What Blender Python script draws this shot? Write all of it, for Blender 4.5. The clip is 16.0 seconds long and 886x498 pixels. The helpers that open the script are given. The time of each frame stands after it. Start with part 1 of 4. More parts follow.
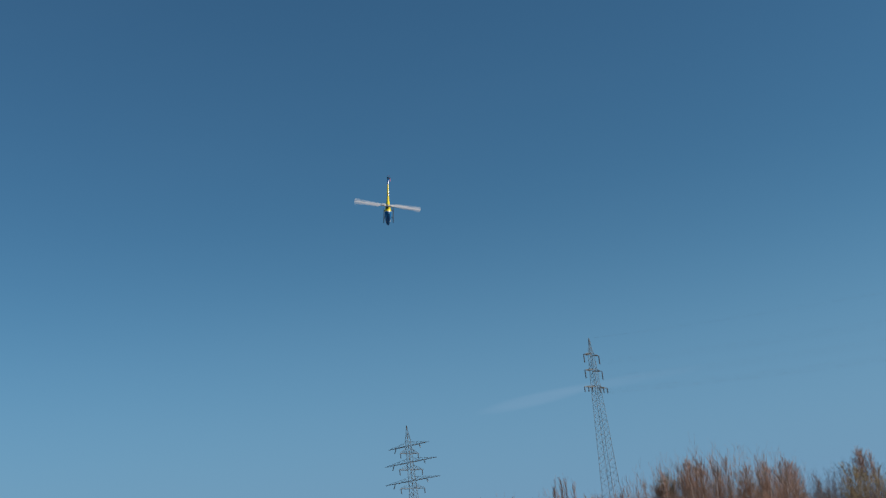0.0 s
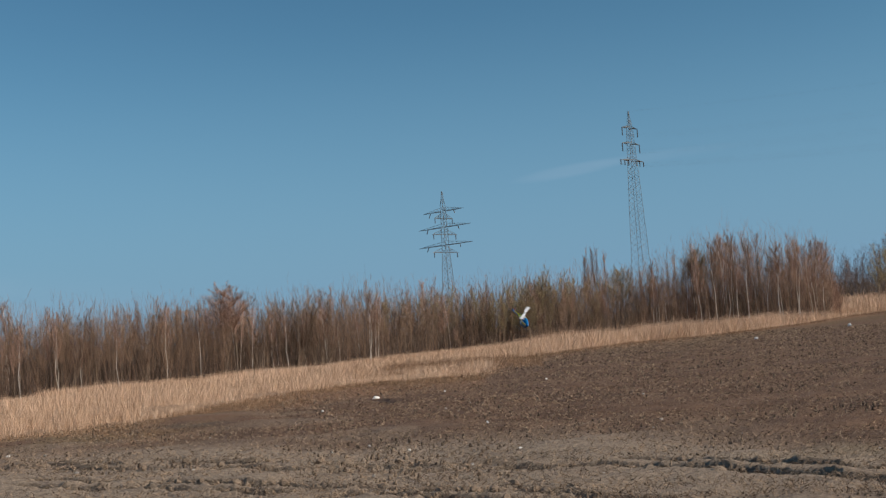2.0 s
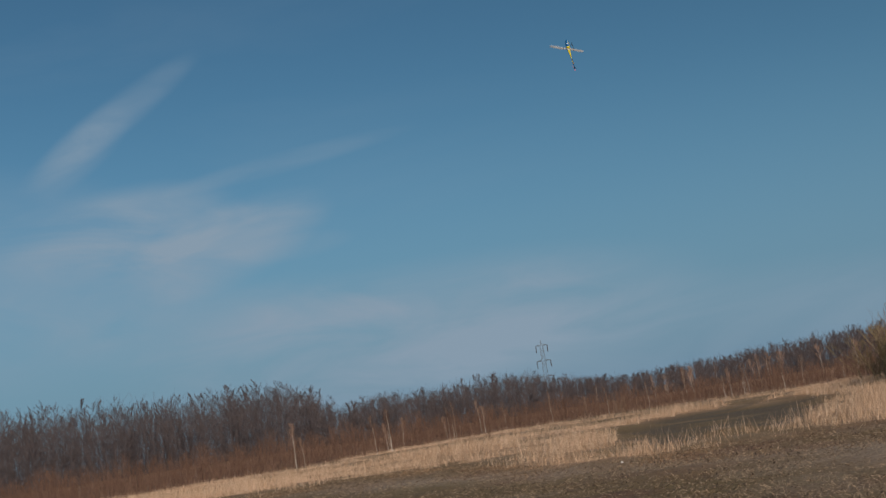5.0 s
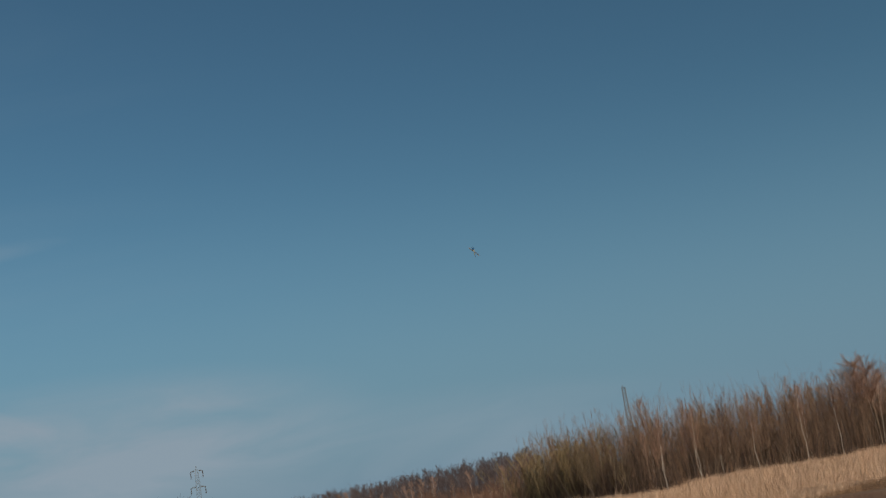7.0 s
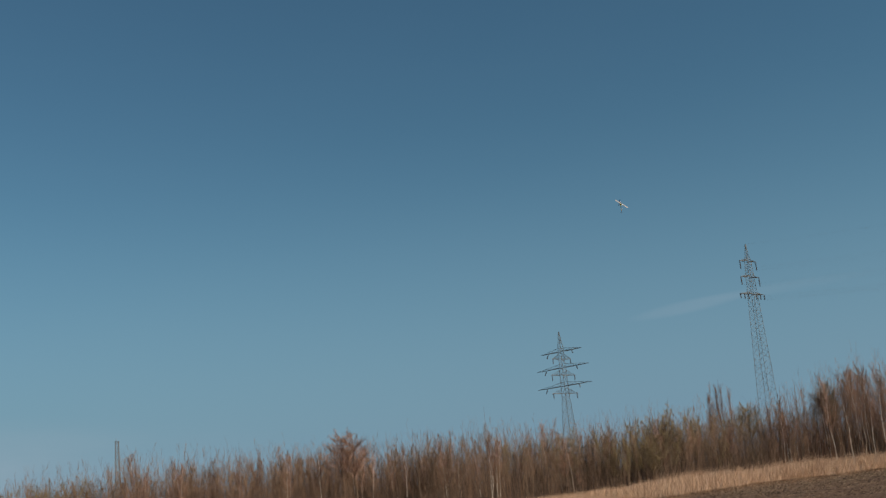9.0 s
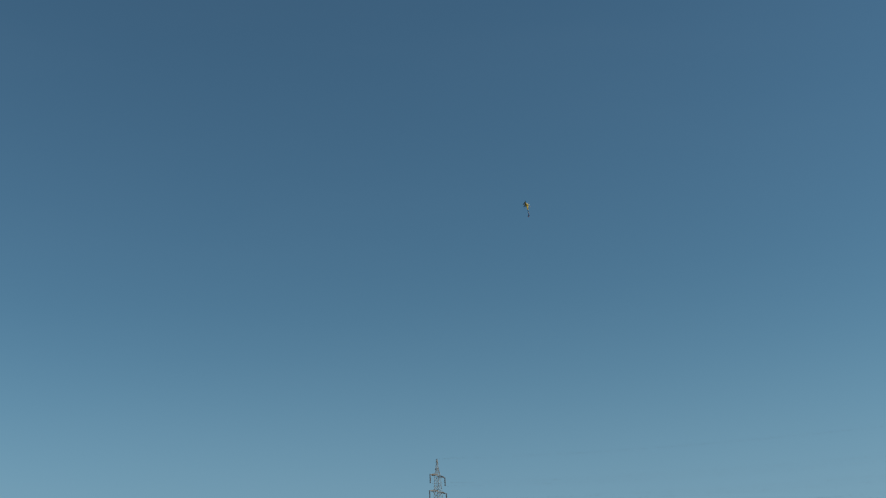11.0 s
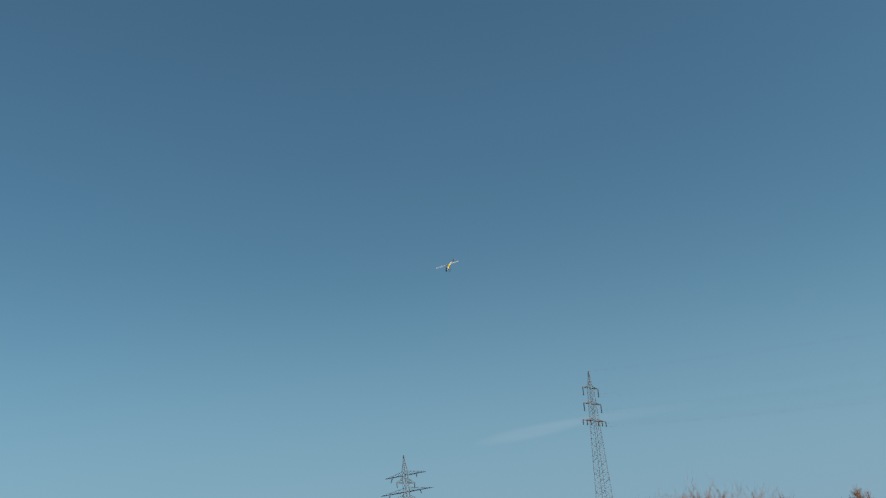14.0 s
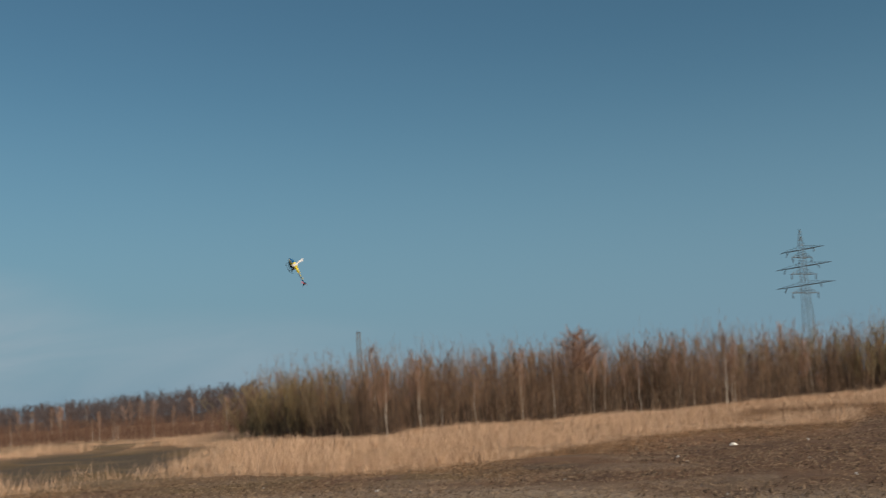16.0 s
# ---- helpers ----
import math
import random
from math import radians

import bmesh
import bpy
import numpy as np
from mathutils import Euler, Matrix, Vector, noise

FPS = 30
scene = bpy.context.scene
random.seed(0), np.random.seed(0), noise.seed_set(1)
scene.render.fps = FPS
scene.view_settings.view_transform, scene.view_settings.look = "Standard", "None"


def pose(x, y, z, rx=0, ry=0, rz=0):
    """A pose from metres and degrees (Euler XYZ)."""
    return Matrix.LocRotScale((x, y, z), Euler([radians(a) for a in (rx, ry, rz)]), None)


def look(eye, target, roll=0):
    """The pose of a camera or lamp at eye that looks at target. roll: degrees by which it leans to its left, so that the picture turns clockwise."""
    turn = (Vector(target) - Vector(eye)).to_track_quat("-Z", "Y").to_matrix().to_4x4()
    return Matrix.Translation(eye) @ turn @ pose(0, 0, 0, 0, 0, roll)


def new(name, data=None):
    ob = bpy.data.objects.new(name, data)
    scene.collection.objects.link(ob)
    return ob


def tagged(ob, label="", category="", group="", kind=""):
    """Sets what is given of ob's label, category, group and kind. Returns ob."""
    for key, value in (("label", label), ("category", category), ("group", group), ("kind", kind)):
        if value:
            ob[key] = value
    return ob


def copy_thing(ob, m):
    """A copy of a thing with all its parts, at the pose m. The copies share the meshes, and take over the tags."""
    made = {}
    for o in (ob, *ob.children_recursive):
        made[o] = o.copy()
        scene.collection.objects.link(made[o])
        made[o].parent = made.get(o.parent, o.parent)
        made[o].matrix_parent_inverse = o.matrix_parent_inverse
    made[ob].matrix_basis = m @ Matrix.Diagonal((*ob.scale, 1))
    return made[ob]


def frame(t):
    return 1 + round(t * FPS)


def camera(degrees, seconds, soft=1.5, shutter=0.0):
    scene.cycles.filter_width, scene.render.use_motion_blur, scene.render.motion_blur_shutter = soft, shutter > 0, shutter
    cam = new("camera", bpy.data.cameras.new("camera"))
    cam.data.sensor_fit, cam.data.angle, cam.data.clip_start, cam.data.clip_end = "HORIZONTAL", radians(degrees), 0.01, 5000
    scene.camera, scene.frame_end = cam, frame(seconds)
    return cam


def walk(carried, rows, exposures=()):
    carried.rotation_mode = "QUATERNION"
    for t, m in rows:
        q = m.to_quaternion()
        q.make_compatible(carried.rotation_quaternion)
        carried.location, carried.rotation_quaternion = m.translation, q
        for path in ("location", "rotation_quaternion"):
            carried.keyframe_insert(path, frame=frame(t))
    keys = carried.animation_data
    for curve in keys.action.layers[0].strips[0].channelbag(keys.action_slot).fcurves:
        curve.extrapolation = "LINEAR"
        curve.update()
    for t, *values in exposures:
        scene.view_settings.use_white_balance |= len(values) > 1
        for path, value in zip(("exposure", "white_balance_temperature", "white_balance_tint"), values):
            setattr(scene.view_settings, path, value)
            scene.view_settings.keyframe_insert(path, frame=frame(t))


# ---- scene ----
# ---- camera ----
EYE = (0.0, 0.0, 1.65)
PATH = [
    (0.00, -1.03, 15.41, 6.46),
    (0.50, -0.53, 11.38, 5.43),
    (1.00, -0.61, 8.29, 4.79),
    (1.50, 0.38, 6.14, 4.18),
    (2.00, 0.43, 4.05, 4.13),
    (2.50, 0.01, 5.42, 5.23),
    (3.00, 6.89, 8.21, 6.23),
    (3.20, 13.66, 8.55, 6.33),
    (3.50, 23.36, 8.19, 6.16),
    (3.70, 29.10, 7.73, 6.15),
    (4.00, 35.38, 7.25, 5.58),
    (4.20, 38.12, 7.25, 7.02),
    (4.70, 44.50, 7.60, 8.00),
    (5.30, 50.00, 9.20, 9.40),
    (5.90, 49.50, 10.80, 10.00),
    (6.30, 44.13, 11.56, 9.82),
    (6.50, 39.07, 11.75, 9.24),
    (7.00, 31.19, 11.79, 9.27),
    (7.50, 25.18, 9.75, 9.19),
    (8.00, 19.22, 10.70, 7.96),
    (8.50, 12.33, 10.77, 6.49),
    (9.00, 6.39, 11.56, 5.22),
    (9.50, 1.75, 12.89, 3.39),
    (10.00, -5.28, 13.84, 2.56),
    (10.20, -7.39, 15.63, 2.14),
    (10.80, -9.60, 19.00, 2.20),
    (11.50, -7.50, 24.00, 3.00),
    (12.30, -3.00, 26.60, 3.80),
    (12.50, -2.20, 26.00, 4.00),
    (13.00, -0.60, 23.60, 4.20),
    (13.20, -0.46, 22.34, 4.28),
    (13.50, -0.71, 18.83, 4.62),
    (14.00, -1.32, 16.83, 5.19),
    (14.50, -1.45, 14.47, 4.18),
    (15.00, 0.92, 11.88, 3.70),
    (15.50, 4.70, 9.58, 3.71),
    (15.70, 9.24, 8.47, 3.85),
    (15.80, 12.02, 7.95, 3.24),
    (15.90, 14.23, 7.58, 3.24),
    (16.00, 17.71, 7.31, 3.46),
]
cam = camera(41.9, 16.0, soft=1.35, shutter=0.09)
# the clip's camera sets its own brightness and colour: seconds, stops, kelvin, tint
EXPOSURES = [(0.0, 0.13, 5650, 10), (1.5, 0.14, 5950, 10), (2.4, 0.3, 6000, 10), (4.0, -0.15, 5900, 10), (6.5, -0.27, 6500, 10), (8.5, 0.01, 6500, 10), (10.0, 0.07, 6500, 10),
             (13.0, 0.75, 6800, 10), (14.5, 0.2, 6550, 10), (16.0, 0.03, 6700, 10)]
walk(cam, [(t, pose(*EYE, 90 + pitch, roll, yaw)) for t, yaw, pitch, roll in PATH], EXPOSURES)

# ---- world and sun ----
world = bpy.data.worlds.new("sky")
scene.world = world
world.use_nodes = True
wn, wl = world.node_tree.nodes, world.node_tree.links
wn.clear()
SUN_AZ, SUN_EL = -108.0, 28.0          # degrees to the left of straight ahead, and above the horizon
sky = wn.new("ShaderNodeTexSky")
sky.sky_type = "NISHITA"
sky.sun_disc = False
sky.sun_elevation = radians(SUN_EL)
sky.sun_rotation = radians((360 - SUN_AZ) % 360)
sky.altitude, sky.air_density, sky.dust_density, sky.ozone_density = 60, 1.0, 0.25, 3.0
# thin cirrus, low in the sky on one side
coord = wn.new("ShaderNodeTexCoord")
turn = wn.new("ShaderNodeMapping")
turn.vector_type = "POINT"
turn.inputs["Rotation"].default_value = (radians(14), radians(-18), radians(35))
turn.inputs["Scale"].default_value = (1.6, 2.2, 8.0)
wisp = wn.new("ShaderNodeTexNoise")
wisp.inputs["Scale"].default_value, wisp.inputs["Detail"].default_value, wisp.inputs["Roughness"].default_value = 1.6, 6.0, 0.50
wisp.inputs["Distortion"].default_value = 0.5
ramp = wn.new("ShaderNodeValToRGB")
ramp.color_ramp.elements[0].position, ramp.color_ramp.elements[1].position = 0.47, 0.80
where = wn.new("ShaderNodeVectorMath")
where.operation = "DOT_PRODUCT"
where.inputs[1].default_value = (-math.sin(radians(66)) * 0.98, math.cos(radians(66)) * 0.98, 0.17)
near = wn.new("ShaderNodeMapRange")
near.interpolation_type = "SMOOTHSTEP"
near.inputs["From Min"].default_value, near.inputs["From Max"].default_value = 0.86, 0.99
near.inputs["To Min"].default_value, near.inputs["To Max"].default_value = 0.01, 0.12
amount = wn.new("ShaderNodeMath")
amount.operation = "MULTIPLY"
# streaks of thin cloud: degrees left of ahead, degrees up, tilt, half length and half width in radians, density
STREAKS = ((-6.4, 7.4, 6, 0.042, 0.005, 0.24), (-10.8, 7.75, 2, 0.060, 0.004, 0.14), (62.3, 16.3, 34, 0.075, 0.013, 0.55), (63.6, 15.2, 40, 0.045, 0.016, 0.35), (62.0, 11.0, 8, 0.080, 0.032, 0.9), (57.5, 9.8, 18, 0.080, 0.028, 1.1),
           (54.0, 13.6, 8, 0.090, 0.008, 0.36), (48.5, 4.4, 2, 0.210, 0.050, 1.0), (38.0, 2.4, 0, 0.330, 0.040, 0.5), (57.5, 6.2, 0, 0.130, 0.030, 0.55), (54.5, 9.4, 3, 0.050, 0.010, 0.35), (70.0, 9.0, 0, 0.160, 0.080, 0.60))


def cloud_math(kind, a, b):
    node = wn.new("ShaderNodeMath")
    node.operation = kind
    for socket, value in zip(node.inputs, (a, b)):
        if isinstance(value, float):
            socket.default_value = value
        else:
            wl.new(value, socket)
    return node.outputs["Value"]


cloud_sum = 0.0
for az, el, tilt, half_w, half_h, dense in STREAKS:
    az, el = radians(az), radians(el)
    ahead = Vector((-math.sin(az) * math.cos(el), math.cos(az) * math.cos(el), math.sin(el)))
    aside = Vector((math.cos(az), math.sin(az), 0.0))
    above = aside.cross(ahead)
    aside = aside * math.cos(radians(tilt)) + above * math.sin(radians(tilt))
    above = aside.cross(ahead)
    squares = []
    for way in (aside / half_w, above / half_h, ahead.normalized()):
        dot = wn.new("ShaderNodeVectorMath")
        dot.operation = "DOT_PRODUCT"
        dot.inputs[1].default_value = way
        wl.new(coord.outputs["Generated"], dot.inputs[0])
        squares.append(dot.outputs["Value"])
    reach = cloud_math("ADD", cloud_math("MULTIPLY", squares[0], squares[0]), cloud_math("MULTIPLY", squares[1], squares[1]))
    fade = wn.new("ShaderNodeMapRange")
    fade.interpolation_type = "SMOOTHSTEP"
    fade.inputs["From Min"].default_value, fade.inputs["From Max"].default_value = 0.0, 1.8
    fade.inputs["To Min"].default_value, fade.inputs["To Max"].default_value = dense, 0.0
    wl.new(reach, fade.inputs["Value"])
    front = cloud_math("GREATER_THAN", squares[2], 0.0)
    cloud_sum = cloud_math("ADD", cloud_sum, cloud_math("MULTIPLY", fade.outputs["Result"], front))
streak_turn = wn.new("ShaderNodeMapping")
streak_turn.inputs["Rotation"].default_value = (radians(8), radians(-10), radians(35))
streak_turn.inputs["Scale"].default_value = (4.0, 6.0, 17.0)
streak = wn.new("ShaderNodeTexNoise")
streak.inputs["Scale"].default_value, streak.inputs["Detail"].default_value, streak.inputs["Roughness"].default_value = 1.4, 6.0, 0.52
streak.inputs["Distortion"].default_value = 0.7
wl.new(coord.outputs["Generated"], streak_turn.inputs["Vector"])
wl.new(streak_turn.outputs["Vector"], streak.inputs["Vector"])
streak_ramp = wn.new("ShaderNodeMapRange")
streak_ramp.inputs["From Min"].default_value, streak_ramp.inputs["From Max"].default_value = 0.32, 0.72
streak_ramp.inputs["To Min"].default_value = 0.22
wl.new(streak.outputs["Fac"], streak_ramp.inputs["Value"])
small_cloud = cloud_math("MULTIPLY", cloud_sum, streak_ramp.outputs["Result"])
clouds = wn.new("ShaderNodeMath")
clouds.operation = "ADD"
clouds.use_clamp = True
wl.new(small_cloud, clouds.inputs[1])
mix = wn.new("ShaderNodeMix")
mix.data_type = "RGBA"
mix.inputs["B"].default_value = (4.5, 5.8, 6.9, 1)
tint = wn.new("ShaderNodeMix")
tint.data_type, tint.blend_type = "RGBA", "MULTIPLY"
tint.inputs["Factor"].default_value = 1.0
tint.inputs["B"].default_value = (0.69, 0.98, 0.93, 1)
# pale haze that thickens towards the horizon
split = wn.new("ShaderNodeSeparateXYZ")
low = wn.new("ShaderNodeMapRange")
low.interpolation_type = "SMOOTHERSTEP"
low.inputs["From Min"].default_value, low.inputs["From Max"].default_value = -0.06, 0.34
low.inputs["To Min"].default_value, low.inputs["To Max"].default_value = 0.92, 0.0
haze = wn.new("ShaderNodeMix")
haze.data_type = "RGBA"
haze.inputs["B"].default_value = (2.46, 4.12, 5.87, 1)
back = wn.new("ShaderNodeBackground")
back.inputs["Strength"].default_value = 0.066
out = wn.new("ShaderNodeOutputWorld")
wl.new(coord.outputs["Generated"], turn.inputs["Vector"])
wl.new(turn.outputs["Vector"], wisp.inputs["Vector"])
wl.new(wisp.outputs["Fac"], ramp.inputs["Fac"])
wl.new(coord.outputs["Generated"], where.inputs[0])
wl.new(where.outputs["Value"], near.inputs["Value"])
wl.new(ramp.outputs["Color"], amount.inputs[0])
wl.new(near.outputs["Result"], amount.inputs[1])
wl.new(amount.outputs["Value"], clouds.inputs[0])
wl.new(clouds.outputs["Value"], mix.inputs["Factor"])
wl.new(sky.outputs["Color"], tint.inputs["A"])
wl.new(coord.outputs["Generated"], split.inputs["Vector"])
wl.new(split.outputs["Z"], low.inputs["Value"])
wl.new(low.outputs["Result"], haze.inputs["Factor"])
wl.new(tint.outputs["Result"], haze.inputs["A"])
wl.new(haze.outputs["Result"], mix.inputs["A"])
wl.new(mix.outputs["Result"], back.inputs["Color"])
wl.new(back.outputs["Background"], out.inputs["Surface"])

sun = new("sun", bpy.data.lights.new("sun", "SUN"))
sun.data.energy, sun.data.angle, sun.data.color = 4.25, radians(0.55), (1.0, 0.82, 0.63)
sun_from = Vector((-math.sin(radians(SUN_AZ)) * math.cos(radians(SUN_EL)), math.cos(radians(SUN_AZ)) * math.cos(radians(SUN_EL)), math.sin(radians(SUN_EL))))
sun.matrix_world = look(sun_from * 60, (0, 0, 0))


# ---- materials ----
def material(name, dark, light, rough=0.8, scale=4.0, fine=40.0, bump=0.3, metal=0.0, island=0.0, per_object=0.0, spec=0.3, translucent=0.0):
    """A surface whose colour wanders between two tones at two scales, with a fine relief."""
    m = bpy.data.materials.new(name)
    m.use_nodes = True
    n, l = m.node_tree.nodes, m.node_tree.links
    p = n["Principled BSDF"]
    p.inputs["Roughness"].default_value, p.inputs["Metallic"].default_value = rough, metal
    p.inputs["Specular IOR Level"].default_value = spec
    c = n.new("ShaderNodeTexCoord")
    big, small = n.new("ShaderNodeTexNoise"), n.new("ShaderNodeTexNoise")
    big.inputs["Scale"].default_value, small.inputs["Scale"].default_value = scale, fine
    big.inputs["Detail"].default_value = small.inputs["Detail"].default_value = 4
    l.new(c.outputs["Object"], big.inputs["Vector"])
    l.new(c.outputs["Object"], small.inputs["Vector"])
    add = n.new("ShaderNodeMath")
    add.operation = "MULTIPLY_ADD"
    add.inputs[1].default_value = 0.5
    half = n.new("ShaderNodeMath")
    half.operation = "MULTIPLY"
    half.inputs[1].default_value = 0.5
    l.new(big.outputs["Fac"], half.inputs[0])
    l.new(small.outputs["Fac"], add.inputs[0])
    l.new(half.outputs["Value"], add.inputs[2])
    last = add.outputs["Value"]
    for weight, node, socket in ((island, "ShaderNodeNewGeometry", "Random Per Island"), (per_object, "ShaderNodeObjectInfo", "Random")):
        if weight:
            r = n.new(node)
            k = n.new("ShaderNodeMath")
            k.operation = "MULTIPLY_ADD"
            k.inputs[1].default_value = weight
            l.new(r.outputs[socket], k.inputs[0])
            sub = n.new("ShaderNodeMath")
            sub.operation = "SUBTRACT"
            sub.inputs[1].default_value = weight / 2
            l.new(last, k.inputs[2])
            l.new(k.outputs["Value"], sub.inputs[0])
            last = sub.outputs["Value"]
    r = n.new("ShaderNodeValToRGB")
    r.color_ramp.elements[0].position, r.color_ramp.elements[1].position = 0.28, 0.72
    r.color_ramp.elements[0].color, r.color_ramp.elements[1].color = (*dark, 1), (*light, 1)
    l.new(last, r.inputs["Fac"])
    l.new(r.outputs["Color"], p.inputs["Base Color"])
    if bump:
        b = n.new("ShaderNodeBump")
        b.inputs["Strength"].default_value, b.inputs["Distance"].default_value = bump, 0.02
        l.new(small.outputs["Fac"], b.inputs["Height"])
        l.new(b.outputs["Normal"], p.inputs["Normal"])
    if translucent:
        t = n.new("ShaderNodeBsdfTranslucent")
        l.new(r.outputs["Color"], t.inputs["Color"])
        s = n.new("ShaderNodeMixShader")
        s.inputs["Fac"].default_value = translucent
        l.new(p.outputs["BSDF"], s.inputs[1])
        l.new(t.outputs["BSDF"], s.inputs[2])
        l.new(s.outputs["Shader"], n["Material Output"].inputs["Surface"])
    return m


STRAW = material("dry_grass", (0.40, 0.255, 0.155), (0.80, 0.59, 0.425), 0.7, 0.16, 2.0, 0, island=0.5, translucent=0.2)
STRAW_DULL = material("dull_grass", (0.16, 0.095, 0.055), (0.37, 0.235, 0.14), 0.8, 0.3, 4.0, 0, island=0.5)
BIRCH = material("birch_bark", (0.42, 0.37, 0.31), (0.80, 0.74, 0.66), 0.7, 1.6, 9.0, 0.3, per_object=0.3)
BARK = material("grey_bark", (0.12, 0.088, 0.064), (0.27, 0.205, 0.15), 0.85, 1.5, 10.0, 0.4, per_object=0.4)
DARK_BARK = material("dark_bark", (0.07, 0.05, 0.04), (0.15, 0.11, 0.09), 0.9, 1.0, 8.0, 0.4)
TWIG = material("brown_twigs", (0.115, 0.074, 0.05), (0.275, 0.182, 0.124), 0.8, 0.8, 8.0, 0, island=0.3, per_object=0.75)
TWIG_RED = material("reddish_twigs", (0.155, 0.094, 0.067), (0.355, 0.222, 0.16), 0.8, 0.8, 8.0, 0, island=0.3, per_object=0.75)
TWIG_OLIVE = material("olive_twigs", (0.115, 0.087, 0.053), (0.265, 0.2, 0.118), 0.8, 0.8, 8.0, 0, island=0.4, per_object=0.5)
WILLOW = material("tan_willow_shoots", (0.165, 0.128, 0.07), (0.37, 0.285, 0.15), 0.8, 0.8, 8.0, 0, island=0.4, per_object=0.4)
BUDS = material("yellow_green_buds", (0.22, 0.175, 0.085), (0.42, 0.35, 0.18), 0.8, 1.0, 8.0, 0, island=0.4)
# twigs greyed to put the haze of distance into their colour
TWIG_FAR = material("hazed_far_twigs", (0.075, 0.063, 0.066), (0.16, 0.134, 0.138), 0.9, 0.5, 5.0, 0, island=0.4)
STEEL = material("galvanised_steel", (0.13, 0.14, 0.14), (0.21, 0.22, 0.22), 0.6, 0.3, 2.0, 0, metal=0.3)
CABLE = material("weathered_cable", (0.12, 0.13, 0.14), (0.18, 0.19, 0.20), 0.5, 0.3, 2.0, 0, metal=0.4)
# twig colours darkened to put the wood's inner shade into the undergrowth
SHADE_TWIG = material("shaded_undergrowth_twigs", (0.065, 0.045, 0.033), (0.16, 0.114, 0.08), 0.85, 0.8, 8.0, 0, island=0.4)
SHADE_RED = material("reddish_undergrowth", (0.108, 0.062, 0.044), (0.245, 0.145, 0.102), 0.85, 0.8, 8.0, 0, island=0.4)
GLASSY = material("brown_insulator", (0.05, 0.04, 0.04), (0.09, 0.08, 0.07), 0.3, 2.0, 9.0, 0)
CLOD = material("mud_clods", (0.055, 0.038, 0.027), (0.22, 0.165, 0.118), 0.9, 3.0, 30.0, 0.5, island=0.5)
CHAFF = material("plant_debris", (0.075, 0.047, 0.031), (0.42, 0.31, 0.21), 0.9, 1.0, 20.0, 0, island=0.9)
WHITE = material("white_litter", (0.68, 0.67, 0.64), (0.86, 0.86, 0.84), 0.5, 6.0, 40.0, 0.4)
STONE = material("pale_stone", (0.30, 0.27, 0.24), (0.58, 0.55, 0.50), 0.85, 8.0, 60.0, 0.5, per_object=0.5)
YELLOW = material("yellow_paint", (0.72, 0.58, 0.01), (0.85, 0.72, 0.02), 0.25, 3.0, 30.0, 0, spec=0.5)
BLUE = material("blue_paint", (0.008, 0.075, 0.24), (0.015, 0.13, 0.38), 0.22, 3.0, 30.0, 0, spec=0.5)
CARBON = material("black_carbon", (0.012, 0.013, 0.014), (0.035, 0.037, 0.04), 0.35, 20.0, 90.0, 0.1, spec=0.5)
CHROME = material("bright_aluminium", (0.62, 0.62, 0.62), (0.80, 0.80, 0.80), 0.22, 8.0, 50.0, 0, metal=0.9)
BLADE = material("pale_blade", (0.60, 0.61, 0.62), (0.78, 0.79, 0.80), 0.35, 2.0, 20.0, 0, spec=0.5)
PINK = material("pink_blade", (0.80, 0.10, 0.12), (0.90, 0.20, 0.20), 0.35, 2.0, 20.0, 0)


# ---- building helpers ----
def part(name, bm, mat, parent=None, label="", smooth=False):
    """One mesh object from a bmesh, under a thing or a part."""
    me = bpy.data.meshes.new(name)
    bm.to_mesh(me)
    bm.free()
    for mt in (mat if isinstance(mat, (list, tuple)) else [mat]):
        me.materials.append(mt)
    if smooth:
        me.polygons.foreach_set("use_smooth", [True] * len(me.polygons))
    ob = new(name, me)
    if parent is not None:
        ob.parent = parent
    if label:
        ob["label"] = label
    return ob


def mesh_object(name, verts, faces, mat, parent=None):
    me = bpy.data.meshes.new(name)
    me.from_pydata([tuple(v) for v in verts], [], faces)
    me.materials.append(mat)
    ob = new(name, me)
    if parent is not None:
        ob.parent = parent
    return ob


def rods(segments, sides=3):
    """Vertices and faces of tapered rods from (p0, p1, r0, r1)."""
    s = np.array([(*a, *b, ra, rb) for a, b, ra, rb in segments], dtype=float)
    p0, p1, r0, r1 = s[:, :3], s[:, 3:6], s[:, 6], s[:, 7]
    d = p1 - p0
    d /= np.maximum(np.linalg.norm(d, axis=1, keepdims=True), 1e-9)
    ref = np.where(np.abs(d[:, 2:3]) > 0.9, np.array([[1.0, 0, 0]]), np.array([[0, 0, 1.0]]))
    u = np.cross(d, ref)
    u /= np.linalg.norm(u, axis=1, keepdims=True)
    w = np.cross(d, u)
    rings = []
    for p, r in ((p0, r0), (p1, r1)):
        for k in range(sides):
            a = 2 * math.pi * k / sides
            rings.append(p + r[:, None] * (math.cos(a) * u + math.sin(a) * w))
    verts = np.stack(rings, 1).reshape(-1, 3)
    base = np.arange(len(s)) * 2 * sides
    faces = []
    for k in range(sides):
        j = (k + 1) % sides
        faces.append(np.stack([base + k, base + j, base + sides + j, base + sides + k], 1))
    return verts, np.concatenate(faces)


